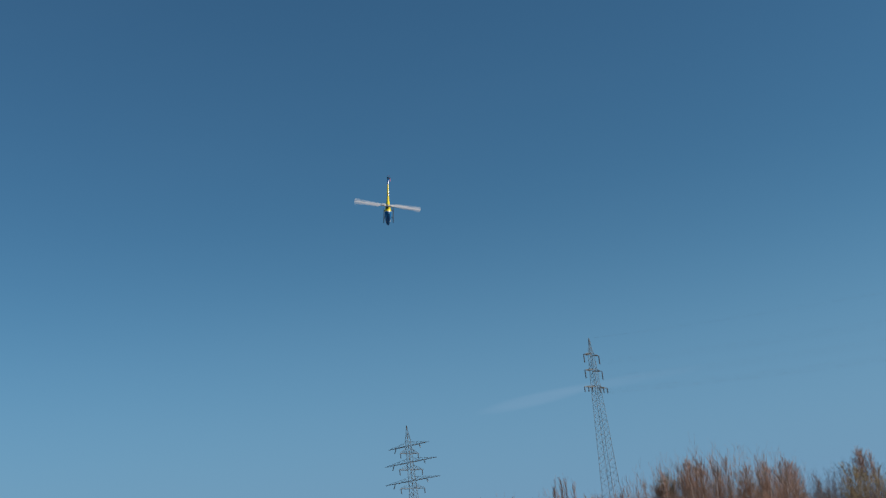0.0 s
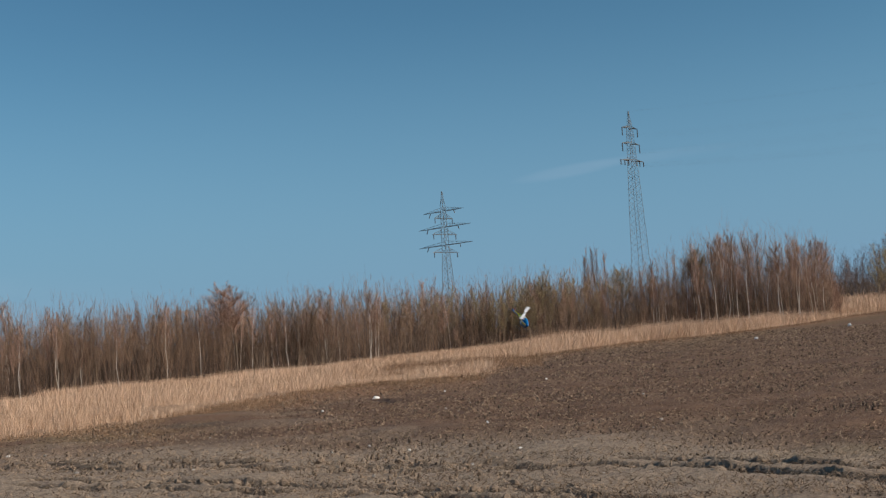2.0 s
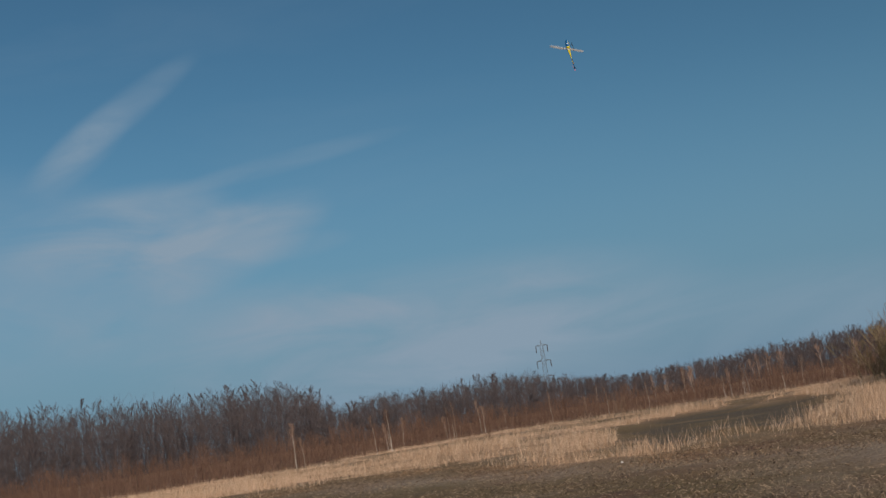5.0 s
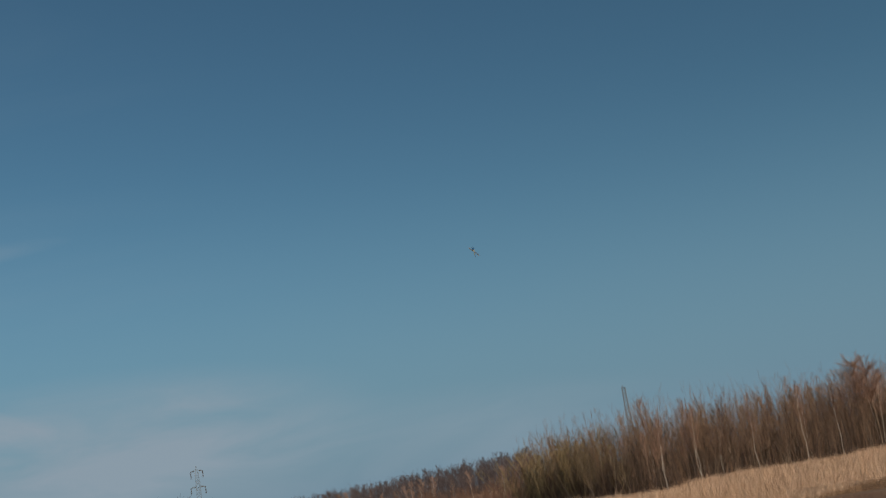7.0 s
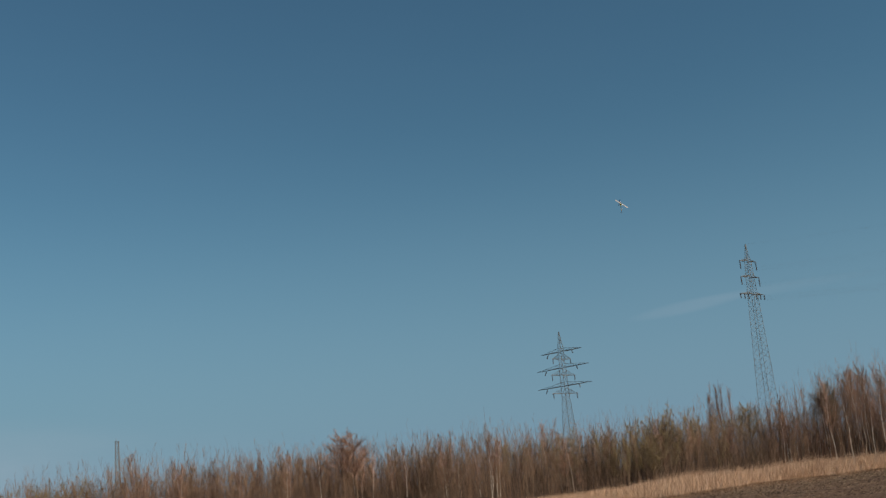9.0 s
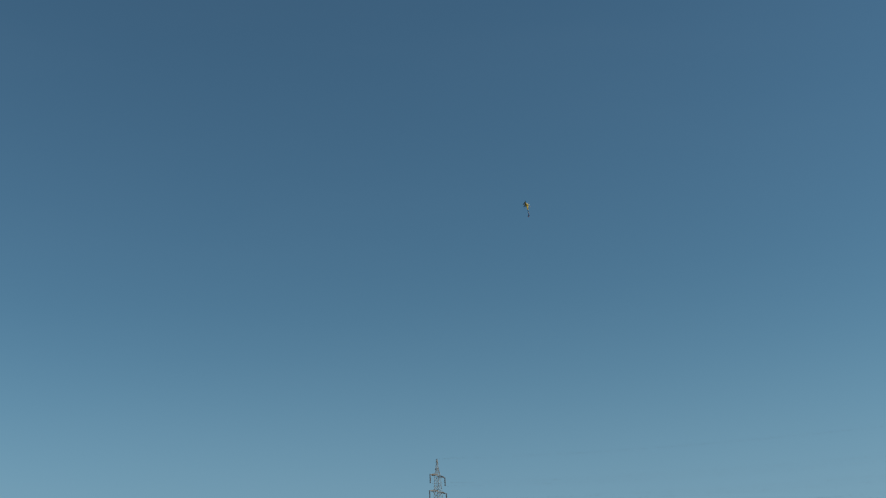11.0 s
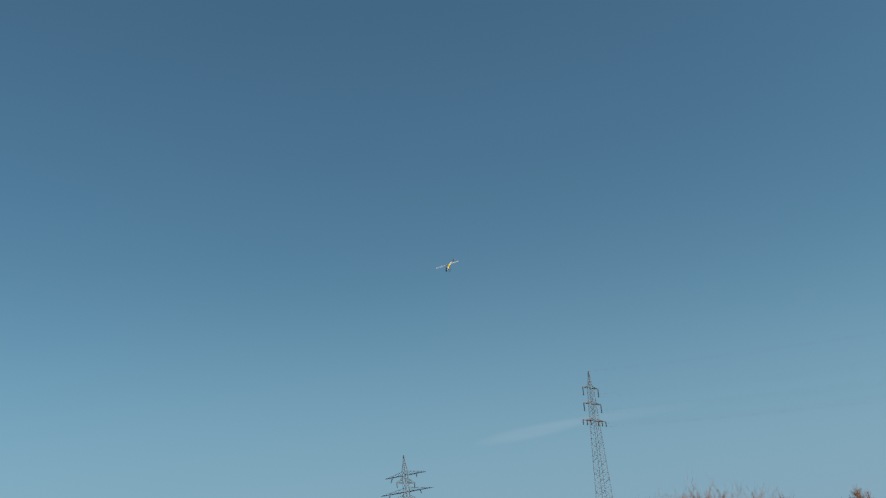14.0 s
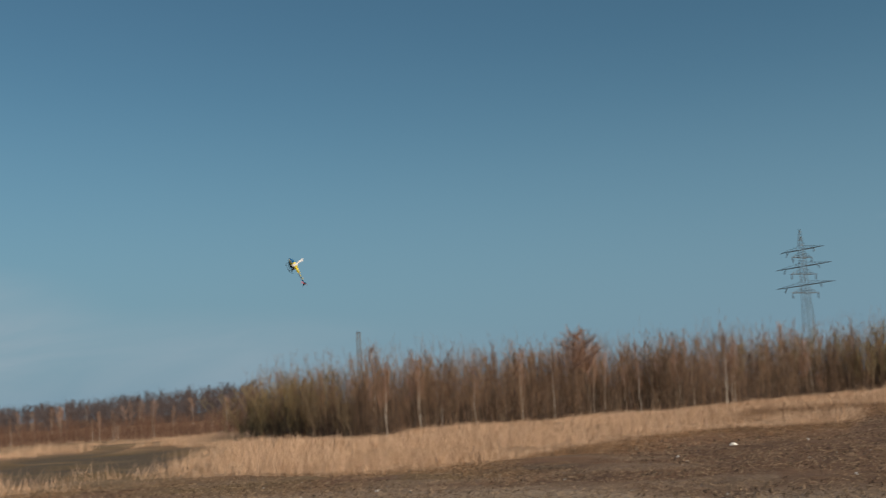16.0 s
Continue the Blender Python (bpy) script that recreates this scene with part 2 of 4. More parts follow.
def fast_mesh(name, verts, faces, mat, parent=None):
    """A mesh object from arrays; all faces have the same number of corners."""
    me = bpy.data.meshes.new(name)
    k = faces.shape[1]
    me.vertices.add(len(verts))
    me.vertices.foreach_set("co", np.ascontiguousarray(verts, dtype=np.float32).ravel())
    me.loops.add(faces.size)
    me.loops.foreach_set("vertex_index", np.ascontiguousarray(faces, dtype=np.int32).ravel())
    me.polygons.add(len(faces))
    me.polygons.foreach_set("loop_start", np.arange(len(faces), dtype=np.int32) * k)
    me.update(calc_edges=True)
    me.validate()
    me.materials.append(mat)
    ob = new(name, me)
    if parent is not None:
        ob.parent = parent
    return ob


def rod_object(name, segments, mat, parent=None, sides=3):
    v, f = rods(segments, sides)
    return fast_mesh(name, v, f, mat, parent)


def polar(az, d):
    """Ground point at so many degrees left of straight ahead and so many metres away."""
    return -math.sin(radians(az)) * d, math.cos(radians(az)) * d


def smooth(a, b, x):
    t = np.clip((x - a) / (b - a), 0, 1)
    return t * t * (3 - 2 * t)


def lie(x, y):
    """Height of the large lie of the land: level, with a low bank far off on the right."""
    x, y = np.asarray(x, float), np.asarray(y, float)
    return 1.9 * smooth(18, 60, x) * smooth(80, 190, y)


# edge of the dry grass and of the wood, by degrees left of straight ahead
AZ_NEAR = (-60, -28, -20.7, -18.8, -16.5, -14, -11.4, -8.6, -5.9, -3.3, -1.9, -1.2, 4.3, 8.0, 10.8, 15, 21.5, 27, 38, 43, 46, 50, 57, 70)
D_NEAR = (150, 135, 126.5, 122, 102, 88, 79, 75, 66.5, 58, 50, 39.5, 40, 36.5, 33, 28.5, 27, 29, 28, 29, 35, 42, 41, 42)
AZ_WOOD = (-18.2, -17, -11, -5.5, 0, 5.6, 13.8, 21.4, 25, 27.3)
D_WOOD = (122, 118, 112, 100, 92, 74, 63, 54, 58, 63)
AZ_TOP = (-18.8, -17.7, -16, -13.8, -11.5, -10, -8.5, -4.7, 0.4, 4.25, 9, 12.5, 16.7, 21.2, 24.5, 27.3)
EL_TOP = (2.5, 3.2, 3.6, 4.0, 3.5, 2.8, 2.4, 2.65, 2.4, 2.7, 2.45, 2.4, 2.6, 2.65, 2.3, 1.7)


def thicket_front(az):
    """Distance of the low thicket on the left."""
    return np.interp(az, (27, 37, 43, 48, 56, 70), (80, 88, 90, 82, 70, 62))


def grass_near(az):
    return np.interp(az, AZ_NEAR, D_NEAR)


def wood_front(az):
    return np.interp(az, AZ_WOOD, D_WOOD)


def top_height(az, d):
    return EYE[2] + d * np.tan(np.radians(np.interp(az, AZ_TOP, EL_TOP)))


# ---- ground ----
RUTS = (((-9.5, 20.6), (-7.7, 19.4), (-4.4, 17.4), (-2.4, 16.1), (-0.8, 15.4), (0.6, 14.6), (2.4, 13.2), (3.9, 11.6), (6.0, 9.0)),
        ((-9.5, 20.0), (-7.5, 18.7), (-4.2, 16.7), (-2.0, 15.3), (-0.4, 14.5), (1.2, 13.3), (2.6, 12.2), (4.2, 10.2)),
        ((-9.0, 17.6), (-6.2, 16.1), (-3.7, 14.6), (-2.0, 13.4), (-0.6, 12.4), (0.9, 11.4), (2.6, 9.2)),
        ((-6.0, 15.2), (-3.6, 13.9), (-1.8, 12.7), (-0.3, 11.6), (1.0, 10.3)))


def to_line(px, py, line):
    best = np.full(px.shape, 1e9)
    for (x0, y0), (x1, y1) in zip(line, line[1:]):
        dx, dy = x1 - x0, y1 - y0
        t = np.clip(((px - x0) * dx + (py - y0) * dy) / (dx * dx + dy * dy), 0, 1)
        best = np.minimum(best, np.hypot(px - x0 - t * dx, py - y0 - t * dy))
    return best


def waves(x, y, size, seed):
    """Cheap smooth noise, about -1 to 1."""
    r = np.random.RandomState(seed)
    v = 0
    for k in range(7):
        a, ph, s = r.uniform(0, 6.28), r.uniform(0, 6.28), r.uniform(0.6, 1.7) / size
        v = v + np.sin((x * math.cos(a) + y * math.sin(a)) * s * 6.28 + ph + 1.3 * np.sin((x * math.sin(a) - y * math.cos(a)) * s * 4.1 + ph * 2))
    return v / 3.2


def bare_spots(x, y):
    """1 where the grass on the left gives way to low mossy turf, in strips."""
    az, d = np.degrees(np.arctan2(-x, y)), np.hypot(x, y)
    return smooth(-0.3, 0.2, waves(az * 0.3, d, 13, 33) + 0.3 * waves(x, y, 3, 34)) * smooth(26, 33, az)


def heath(az, d, x, y):
    """1 on the strip of short reddish-brown heath between two belts of grass."""
    return smooth(-4.6, -2.6, az) * (1 - smooth(2.5, 5.2, az)) * smooth(47, 51, d + 1.5 * waves(x, y, 4, 41)) * (1 - smooth(60, 66, d + 2.0 * waves(x, y, 5, 42)))


def puddle(x, y):
    """1 inside the bare muddy hollow among the grass on the left."""
    u, v = (x + 29) * -0.545 + (y - 42) * 0.838, (x + 29) * 0.838 + (y - 42) * 0.545
    e = np.hypot(u / 15.5, v / 5.2) + 0.18 * waves(x, y, 7, 5)
    return 1 - smooth(0.8, 1.1, e)


def axis(parts):
    return np.concatenate([np.arange(a, b, s) for a, b, s in parts])


def ground():
    gx = axis([(-3000, -400, 260), (-400, -80, 20), (-80, -24, 1.6), (-24, -10, 0.25), (-10, 6.5, 0.055), (6.5, 24, 0.3), (24, 80, 1.6), (80, 400, 20), (400, 3001, 260)])
    gy = axis([(-3000, -400, 260), (-400, -40, 20), (-40, 6, 2.0), (6, 10, 0.12), (10, 19, 0.05), (19, 30, 0.14), (30, 60, 0.6), (60, 140, 2.0), (140, 500, 20), (500, 3001, 250)])
    X, Y = np.meshgrid(gx, gy)
    Z = lie(X, Y)
    close = np.exp(-((np.hypot(X, Y) / 60) ** 4))
    Z = Z + close * (0.05 * waves(X, Y, 6, 1) + 0.02 * waves(X, Y, 1.3, 2) * smooth(4, 9, Y))
    fine = np.exp(-((np.hypot(X, Y - 14) / 13) ** 4))
    rough = np.abs(waves(X, Y, 0.22, 3)) * 0.6 + waves(X, Y, 0.13, 4) * 0.4
    rut, lip, band = (np.zeros_like(X) for _ in range(3))
    for k, line in enumerate(RUTS):
        d = to_line(X, Y, line)
        broken = smooth(-0.8, -0.1, waves(X, Y, 2.6, 20 + k))
        rut = np.maximum(rut, np.exp(-((d + 0.02 * waves(X, Y, 0.8, 8 + k)) / 0.15) ** 8) * broken)
        lip = np.maximum(lip, np.exp(-((d - 0.22) / 0.06) ** 2) * smooth(-0.1, 0.8, waves(X, Y, 0.45, 30 + k)) * broken)
        band = np.maximum(band, np.exp(-(d / 1.7) ** 2))
    lugs = smooth(0.2, 0.8, 0.5 + 0.5 * np.sin((X * 0.78 - Y * 0.62) * 6.28 / 0.15))
    Z = Z + fine * (-0.13 * rut * (0.70 + 0.30 * lugs) + 0.045 * lip * (0.4 + rough) + 0.007 * rough)
    Z = Z - 0.25 * puddle(X, Y)
    ny, nx = X.shape
    verts = np.stack([X, Y, Z], -1).reshape(-1, 3)
    i = (np.arange(ny - 1)[:, None] * nx + np.arange(nx - 1)[None, :]).ravel()
    faces = np.stack([i, i + 1, i + nx + 1, i + nx], 1)
    ob = fast_mesh("ground", verts, faces, ground_material())
    ob.data.polygons.foreach_set("use_smooth", np.ones(len(faces), dtype=bool))
    az, dist = np.degrees(np.arctan2(-X, np.abs(Y) + 0.01)), np.hypot(X, Y)
    edge = grass_near(az)
    wander = 2.2 * waves(X, Y, 9, 11) + 1.0 * waves(X, Y, 3, 12)
    infield = (Y > 0)
    grassy = smooth(-1.5, 1.5, dist - edge + wander * 0.5) * infield
    brown = np.maximum(heath(az, dist, X, Y), smooth(1, 6, dist - thicket_front(az)) * (az > 27) * (dist < 400)) * infield
    grassy = np.where(dist > 400, 1, grassy) * (1 - puddle(X, Y)) * (1 - 0.85 * brown) * (1 - 0.8 * bare_spots(X, Y) * (dist < 200))
    margin = np.exp(-(((dist - edge + 2.6 + wander) / (2.6 + 0.05 * dist)) ** 2)) * infield * (1 - 0.75 * smooth(9, 18, az))
    moss = np.maximum(smooth(-1.1, 0.3, waves(X, Y, 5, 13) + 0.4 * waves(X, Y, 1.5, 14)) * smooth(8, 20, az + 2.5 * waves(X, Y, 9, 15)) * smooth(-0.6, 0.6, waves(X, Y, 16, 43) + 0.8) * (1 - band), np.maximum(0.9 * puddle(X, Y), 0.9 * bare_spots(X, Y) * infield)) + 1.2 * np.exp(-(np.hypot((X - 4.1) / 1.1, (Y - 12.7) / 0.7) ** 2))
    moss = np.maximum(moss, 0.5 * smooth(5, 9, -az) * smooth(0.7, 0.9, dist / edge + 0.06 * waves(X, Y, 6, 17)) * (1 - grassy) * infield)
    pale = np.clip(band * fine + 0.75 * np.exp(-((to_line(X, Y, ((-30, 22), (-18, 20), (-9, 19.5), (0, 14))) / 1.6) ** 2)) + 0.35 * smooth(0.3, 0.9, waves(X, Y, 4, 16)) * (az > 2) + 0.55 * (1 - smooth(16, 20.5, dist + 1.2 * waves(X, Y, 4, 44))) * smooth(-18, -6, az) * (1 - smooth(14, 30, az)), 0, 1)
    # the last mask covers the muddy hollow and darkens the rut floors
    for name, a in (("grassy", grassy), ("margin", np.clip(margin + brown, 0, 1)), ("moss", np.clip(moss, 0, 1)), ("pale", pale), ("wet_and_ruts", np.clip(smooth(0.2, 0.8, puddle(X, Y) + 0.5 * waves(X, Y, 6, 19) - 0.3) + rut * fine, 0, 1))):
        at = ob.data.attributes.new(name, "FLOAT", "POINT")
        at.data.foreach_set("value", np.ascontiguousarray(a, dtype=np.float32).ravel())
    return tagged(ob, "bare dark mud and stubble field with wheel ruts", "ground", kind="structure")


def ground_material():
    m = material("field_soil", (0.080, 0.047, 0.030), (0.228, 0.141, 0.090), 0.92, 0.6, 9.0, 0.0, spec=0.2)
    n, l = m.node_tree.nodes, m.node_tree.links
    p = n["Principled BSDF"]
    last = p.inputs["Base Color"].links[0].from_socket
    c = n.new("ShaderNodeTexCoord")
    grain = n.new("ShaderNodeTexNoise")
    grain.inputs["Scale"].default_value, grain.inputs["Detail"].default_value, grain.inputs["Roughness"].default_value = 14.0, 6.0, 0.7
    l.new(c.outputs["Object"], grain.inputs["Vector"])
    for name, dark, light, most in (("moss", (0.097, 0.073, 0.036), (0.235, 0.175, 0.09), 0.85), ("pale", (0.19, 0.146, 0.104), (0.44, 0.35, 0.26), 0.9),
                                    ("margin", (0.15, 0.08, 0.047), (0.33, 0.195, 0.118), 0.95), ("grassy", (0.22, 0.138, 0.082), (0.48, 0.325, 0.205), 1.0), ("wet_and_ruts", (0.065, 0.052, 0.040), (0.15, 0.122, 0.095), 0.8)):
        a = n.new("ShaderNodeAttribute")
        a.attribute_name = name
        r = n.new("ShaderNodeValToRGB")
        r.color_ramp.elements[0].position, r.color_ramp.elements[1].position = 0.35, 0.68
        r.color_ramp.elements[0].color, r.color_ramp.elements[1].color = (*dark, 1), (*light, 1)
        l.new(grain.outputs["Fac"], r.inputs["Fac"])
        k = n.new("ShaderNodeMath")
        k.operation = "MULTIPLY"
        k.inputs[1].default_value = most
        l.new(a.outputs["Fac"], k.inputs[0])
        x = n.new("ShaderNodeMix")
        x.data_type = "RGBA"
        l.new(k.outputs["Value"], x.inputs["Factor"])
        l.new(last, x.inputs["A"])
        l.new(r.outputs["Color"], x.inputs["B"])
        last = x.outputs["Result"]
    l.new(last, p.inputs["Base Color"])
    b = n.new("ShaderNodeBump")
    b.inputs["Strength"].default_value, b.inputs["Distance"].default_value = 0.8, 0.06
    l.new(grain.outputs["Fac"], b.inputs["Height"])
    l.new(b.outputs["Normal"], p.inputs["Normal"])
    return m


ground()


# ---- dry grass ----
def blades(name, az, d, height, width, lean, mat, seed):
    """Bent grass blades, one slender facet each."""
    r = np.random.RandomState(seed)
    n = len(az)
    x, y = -np.sin(np.radians(az)) * d, np.cos(np.radians(az)) * d
    z = lie(x, y) - 0.03 - 0.25 * puddle(x, y)
    base = np.stack([x, y, z], 1)
    a = r.uniform(0, 6.28, n)
    side = np.stack([np.cos(a), np.sin(a), 0 * a], 1) * width[:, None]
    b = r.uniform(0, 6.28, n)
    tilt = np.stack([np.cos(b), np.sin(b), 0 * b], 1) * (lean * height)[:, None] * r.uniform(0.1, 1, n)[:, None]
    tilt[:, 0] += 0.10 * height
    up = np.array([0, 0, 1.0])
    tip = base + tilt + up * height[:, None]
    v = np.stack([base - side, base + side, tip], 1).reshape(-1, 3)
    i = np.arange(n) * 3
    f = np.stack([i, i + 1, i + 2], 1)
    return fast_mesh(name, v, f, mat)


def far_limit(az):
    return np.where(az > 27.3, thicket_front(az) + 3, wood_front(az) + 4 + 85 * smooth(15.5, 20, -az))


def grass_field():
    r = np.random.RandomState(7)
    clumps, each = 46000, 15
    az = r.uniform(-34, 80, clumps)
    u = r.uniform(0, 1, clumps)
    near, far = grass_near(az), far_limit(az)
    d = near + (far - near) * u ** 1.15
    size = r.uniform(0.5, 1.35, clumps) ** 1.5
    n = clumps * each
    d = np.repeat(d, each) + r.normal(0, 0.16, n) * np.repeat(1 + d / 60, each)
    az = np.repeat(az, each) + np.degrees(r.normal(0, 0.16, n) * np.repeat(1 + d[::each] / 60, each) / d)
    near, size = np.repeat(near, each), np.repeat(size, each)
    x, y = -np.sin(np.radians(az)) * d, np.cos(np.radians(az)) * d
    patch = waves(x, y, 8, 31) + 0.6 * waves(x, y, 2.5, 32)
    depth = (d - near) / np.maximum(1.0, 0.06 * near)
    bare = bare_spots(x, y)      # thin spots on the left
    low = heath(az, d, x, y)
    keep = (np.repeat(r.uniform(0, 1, clumps), each) < np.clip(0.36 + 0.5 * patch + 0.34 * np.clip(depth - 0.7, 0, 1), 0.05, 1)) & (puddle(x, y) < 0.35) & (r.uniform(0, 1, n) > bare * 0.9) & (r.uniform(0, 1, n) > low * 0.9) & (r.uniform(0, 1, n) > 0.2 * smooth(33, 44, az))
    back = (d - near) / np.maximum(2.0, far_limit(az) - near)
    height = (0.80 + 0.75 * smooth(0, 9, -az)) * (1 - 0.42 * smooth(0.35, 0.9, back) * smooth(-4, 2, az)) * np.clip(0.33 + 0.17 * patch + 0.06 * np.clip(depth, 0, 2.2), 0.10, 0.85) * r.uniform(0.6, 1.15, n) * size * (1 - 0.55 * low) * (1 - 0.15 * smooth(33, 46, az))
    width = 0.0034 * (d / 30) ** 0.85 * r.uniform(0.6, 1.5, n)
    k = keep
    ob = blades("dry_grass", az[k], d[k], height[k], width[k] * 1.5, np.full(k.sum(), 0.75), STRAW, 8)
    tagged(ob, "tall straw-coloured dry grass in front of the wood", "grass", kind="stuff")
    # low dull turf along the edge and in the field
    n = 190000
    az = r.uniform(-30, 62, n)
    near = grass_near(az)
    d = near - np.abs(r.normal(0, 1, n)) * (1.4 + 0.07 * near) + 1.0
    strip = r.uniform(0, 1, n) < 0.14
    az = np.where(strip, r.uniform(-4.4, 5, n), az)
    d = np.where(strip, r.uniform(46, 68, n), d)
    near = np.where(strip, d, near)
    k = (d > 9) & (r.uniform(0, 1, n) < 0.85 - 0.55 * smooth(10, 20, az))
    h = r.uniform(0.05, 0.20, n) * (1 - 0.5 * smooth(10, 20, az)) * np.clip(1.1 - (near - d) / 9, 0.3, 1)
    ob = blades("short_turf", az[k], d[k], h[k], 0.005 * (d[k] / 30) ** 0.9 * r.uniform(0.7, 1.5, k.sum()), np.full(k.sum(), 0.9), STRAW_DULL, 9)
    tagged(ob, "short withered turf at the edge of the mud", "grass", kind="stuff")


grass_field()


def debris():
    """Straw, stalks and clods strewn over the bare field."""
    r = np.random.RandomState(17)
    seg = []
    n = 135000
    az = r.uniform(-24, 60, n)
    d = 10.5 + 75 * r.uniform(0, 1, n) ** 1.5
    for a, dist in zip(az, d):
        if dist > grass_near(a) + 1:
            continue
        x, y = polar(a, dist)
        L, b = r.uniform(0.02, 0.075) * (0.7 + dist / 50), r.uniform(0, 6.28)
        z = 0.012 + 0.03 * r.uniform() + (float(lie(x, y)) if dist > 70 else 0)
        w = 0.0030 * (0.6 + dist / 20)
        seg.append(((x, y, z), (x + L * math.cos(b), y + L * math.sin(b), z + r.uniform(-0.01, 0.05)), w, w * 0.5))
    tagged(rod_object("plant_debris", seg, CHAFF), "broken stalks and straw strewn over the mud", "plant debris", kind="stuff")
    seg = []
    n = 8000
    az = r.uniform(-24, 40, n)
    d = 10.3 + 50 * r.uniform(0, 1, n) ** 1.7
    for a, dist in zip(az, d):
        if dist > grass_near(a):
            continue
        x, y = polar(a, dist)
        s = r.uniform(0.008, 0.024) * (0.8 + dist / 40)
        z = float(lie(x, y))
        seg.append(((x, y, z - 0.02), (x + r.uniform(-.5, .5) * s, y + r.uniform(-.5, .5) * s, z + s * 1.1), s, s * 0.45))
    tagged(rod_object("mud_clods", seg, CLOD, sides=5), "small dark clods of mud", "clods", kind="stuff")


debris()


# ---- trees ----
def unit(v):
    return v / max(1e-9, np.linalg.norm(v))


def grow(r, height, thick, limbs, lift, spread, twigs, start=0.3, wobble=0.05, sway=0.0, rise=0.9):
    """Trunk rods and crown rods of a bare tree of that height, foot at the origin."""
    trunk, crown = [], []
    pts = [np.zeros(3)]
    n = 7
    drift = np.array([r.normal(0, sway), r.normal(0, sway), 0])
    for k in range(n):
        pts.append(pts[-1] + np.array([r.normal(0, wobble), r.normal(0, wobble), 1]) * height / n + drift * height / n)
    for k in range(n):
        trunk.append((pts[k], pts[k + 1], thick * (1 - k / n) + 0.006, thick * (1 - (k + 1) / n) + 0.004))
    for _ in range(limbs):
        f = r.uniform(start, 0.97)
        k = min(n - 1, int(f * n))
        p = pts[k] + (pts[k + 1] - pts[k]) * (f * n - k)
        a = r.uniform(0, 6.28)
        out_dir = unit(np.array([math.cos(a), math.sin(a), lift + r.uniform(-0.2, 0.4)]))
        L = height * spread * (1.15 - f) * r.uniform(0.6, 1.2) + 0.25
        rad = max(0.006, thick * 0.34 * (1.1 - f))
        q = p
        m = 3
        for j in range(m):
            out_dir = unit(out_dir + np.array([r.normal(0, .15), r.normal(0, .15), 0.16]))
            q2 = q + out_dir * L / m
            crown.append((q, q2, rad * (1 - j / m) + 0.0035, rad * (1 - (j + 1) / m) + 0.0028))
            for _ in range(twigs):
                b = r.uniform(0, 1)
                s = q + (q2 - q) * b
                t_dir = unit(out_dir + np.array([r.normal(0, .34), r.normal(0, .34), r.normal(rise, .3)]))
                tl = L * r.uniform(0.22, 0.5)
                e = s + t_dir * tl
                crown.append((s, e, 0.0034, 0.0014))
                e2 = s + t_dir * tl * 0.5
                crown.append((e2, e2 + unit(t_dir + r.normal(0, .33, 3)) * tl * 0.6, 0.0026, 0.0012))
            q = q2
    return trunk, crown


def tree_thing(name, stems, bark, twig, label, category="tree", buds=None, seed=0):
    """A tree or bush of one or several stems: trunk and crown are meshes of their own."""
    r = np.random.RandomState(seed)
    root = new(name)
    crowns = []
    for x, y, args in stems:
        t, c = grow(r, **args)
        o = np.array([x, y, -0.1])
        rod_object("trunk", [(a + o, b + o, p, q) for a, b, p, q in t], bark, root, 5)
        crowns += [(a + o, b + o, p, q) for a, b, p, q in c]
    rod_object("crown", crowns, twig, root, 3)
    if buds is not None:
        ends = [c for c in crowns if c[3] < 0.0017]
        bits = []
        for a, b, p, q in ends:
            for _ in range(1):
                w = a + (b - a) * r.uniform(0.3, 1)
                bits.append((w, w + r.normal(0, 0.03, 3) + np.array([0, 0, .02]), 0.012, 0.008))
        rod_object("foliage", bits, buds, root, 3)
    return tagged(root, label, category)


def stem(h, thick, limbs=16, lift=1.1, spread=0.30, twigs=3, start=0.3, wobble=0.05, sway=0.03, rise=0.9):
    return dict(height=h, thick=thick, limbs=limbs, lift=lift, spread=spread, twigs=twigs, start=start, wobble=wobble, sway=sway, rise=rise)


def around(r, n, wide, make):
    return [(r.normal(0, wide), r.normal(0, wide), make()) for _ in range(n)]


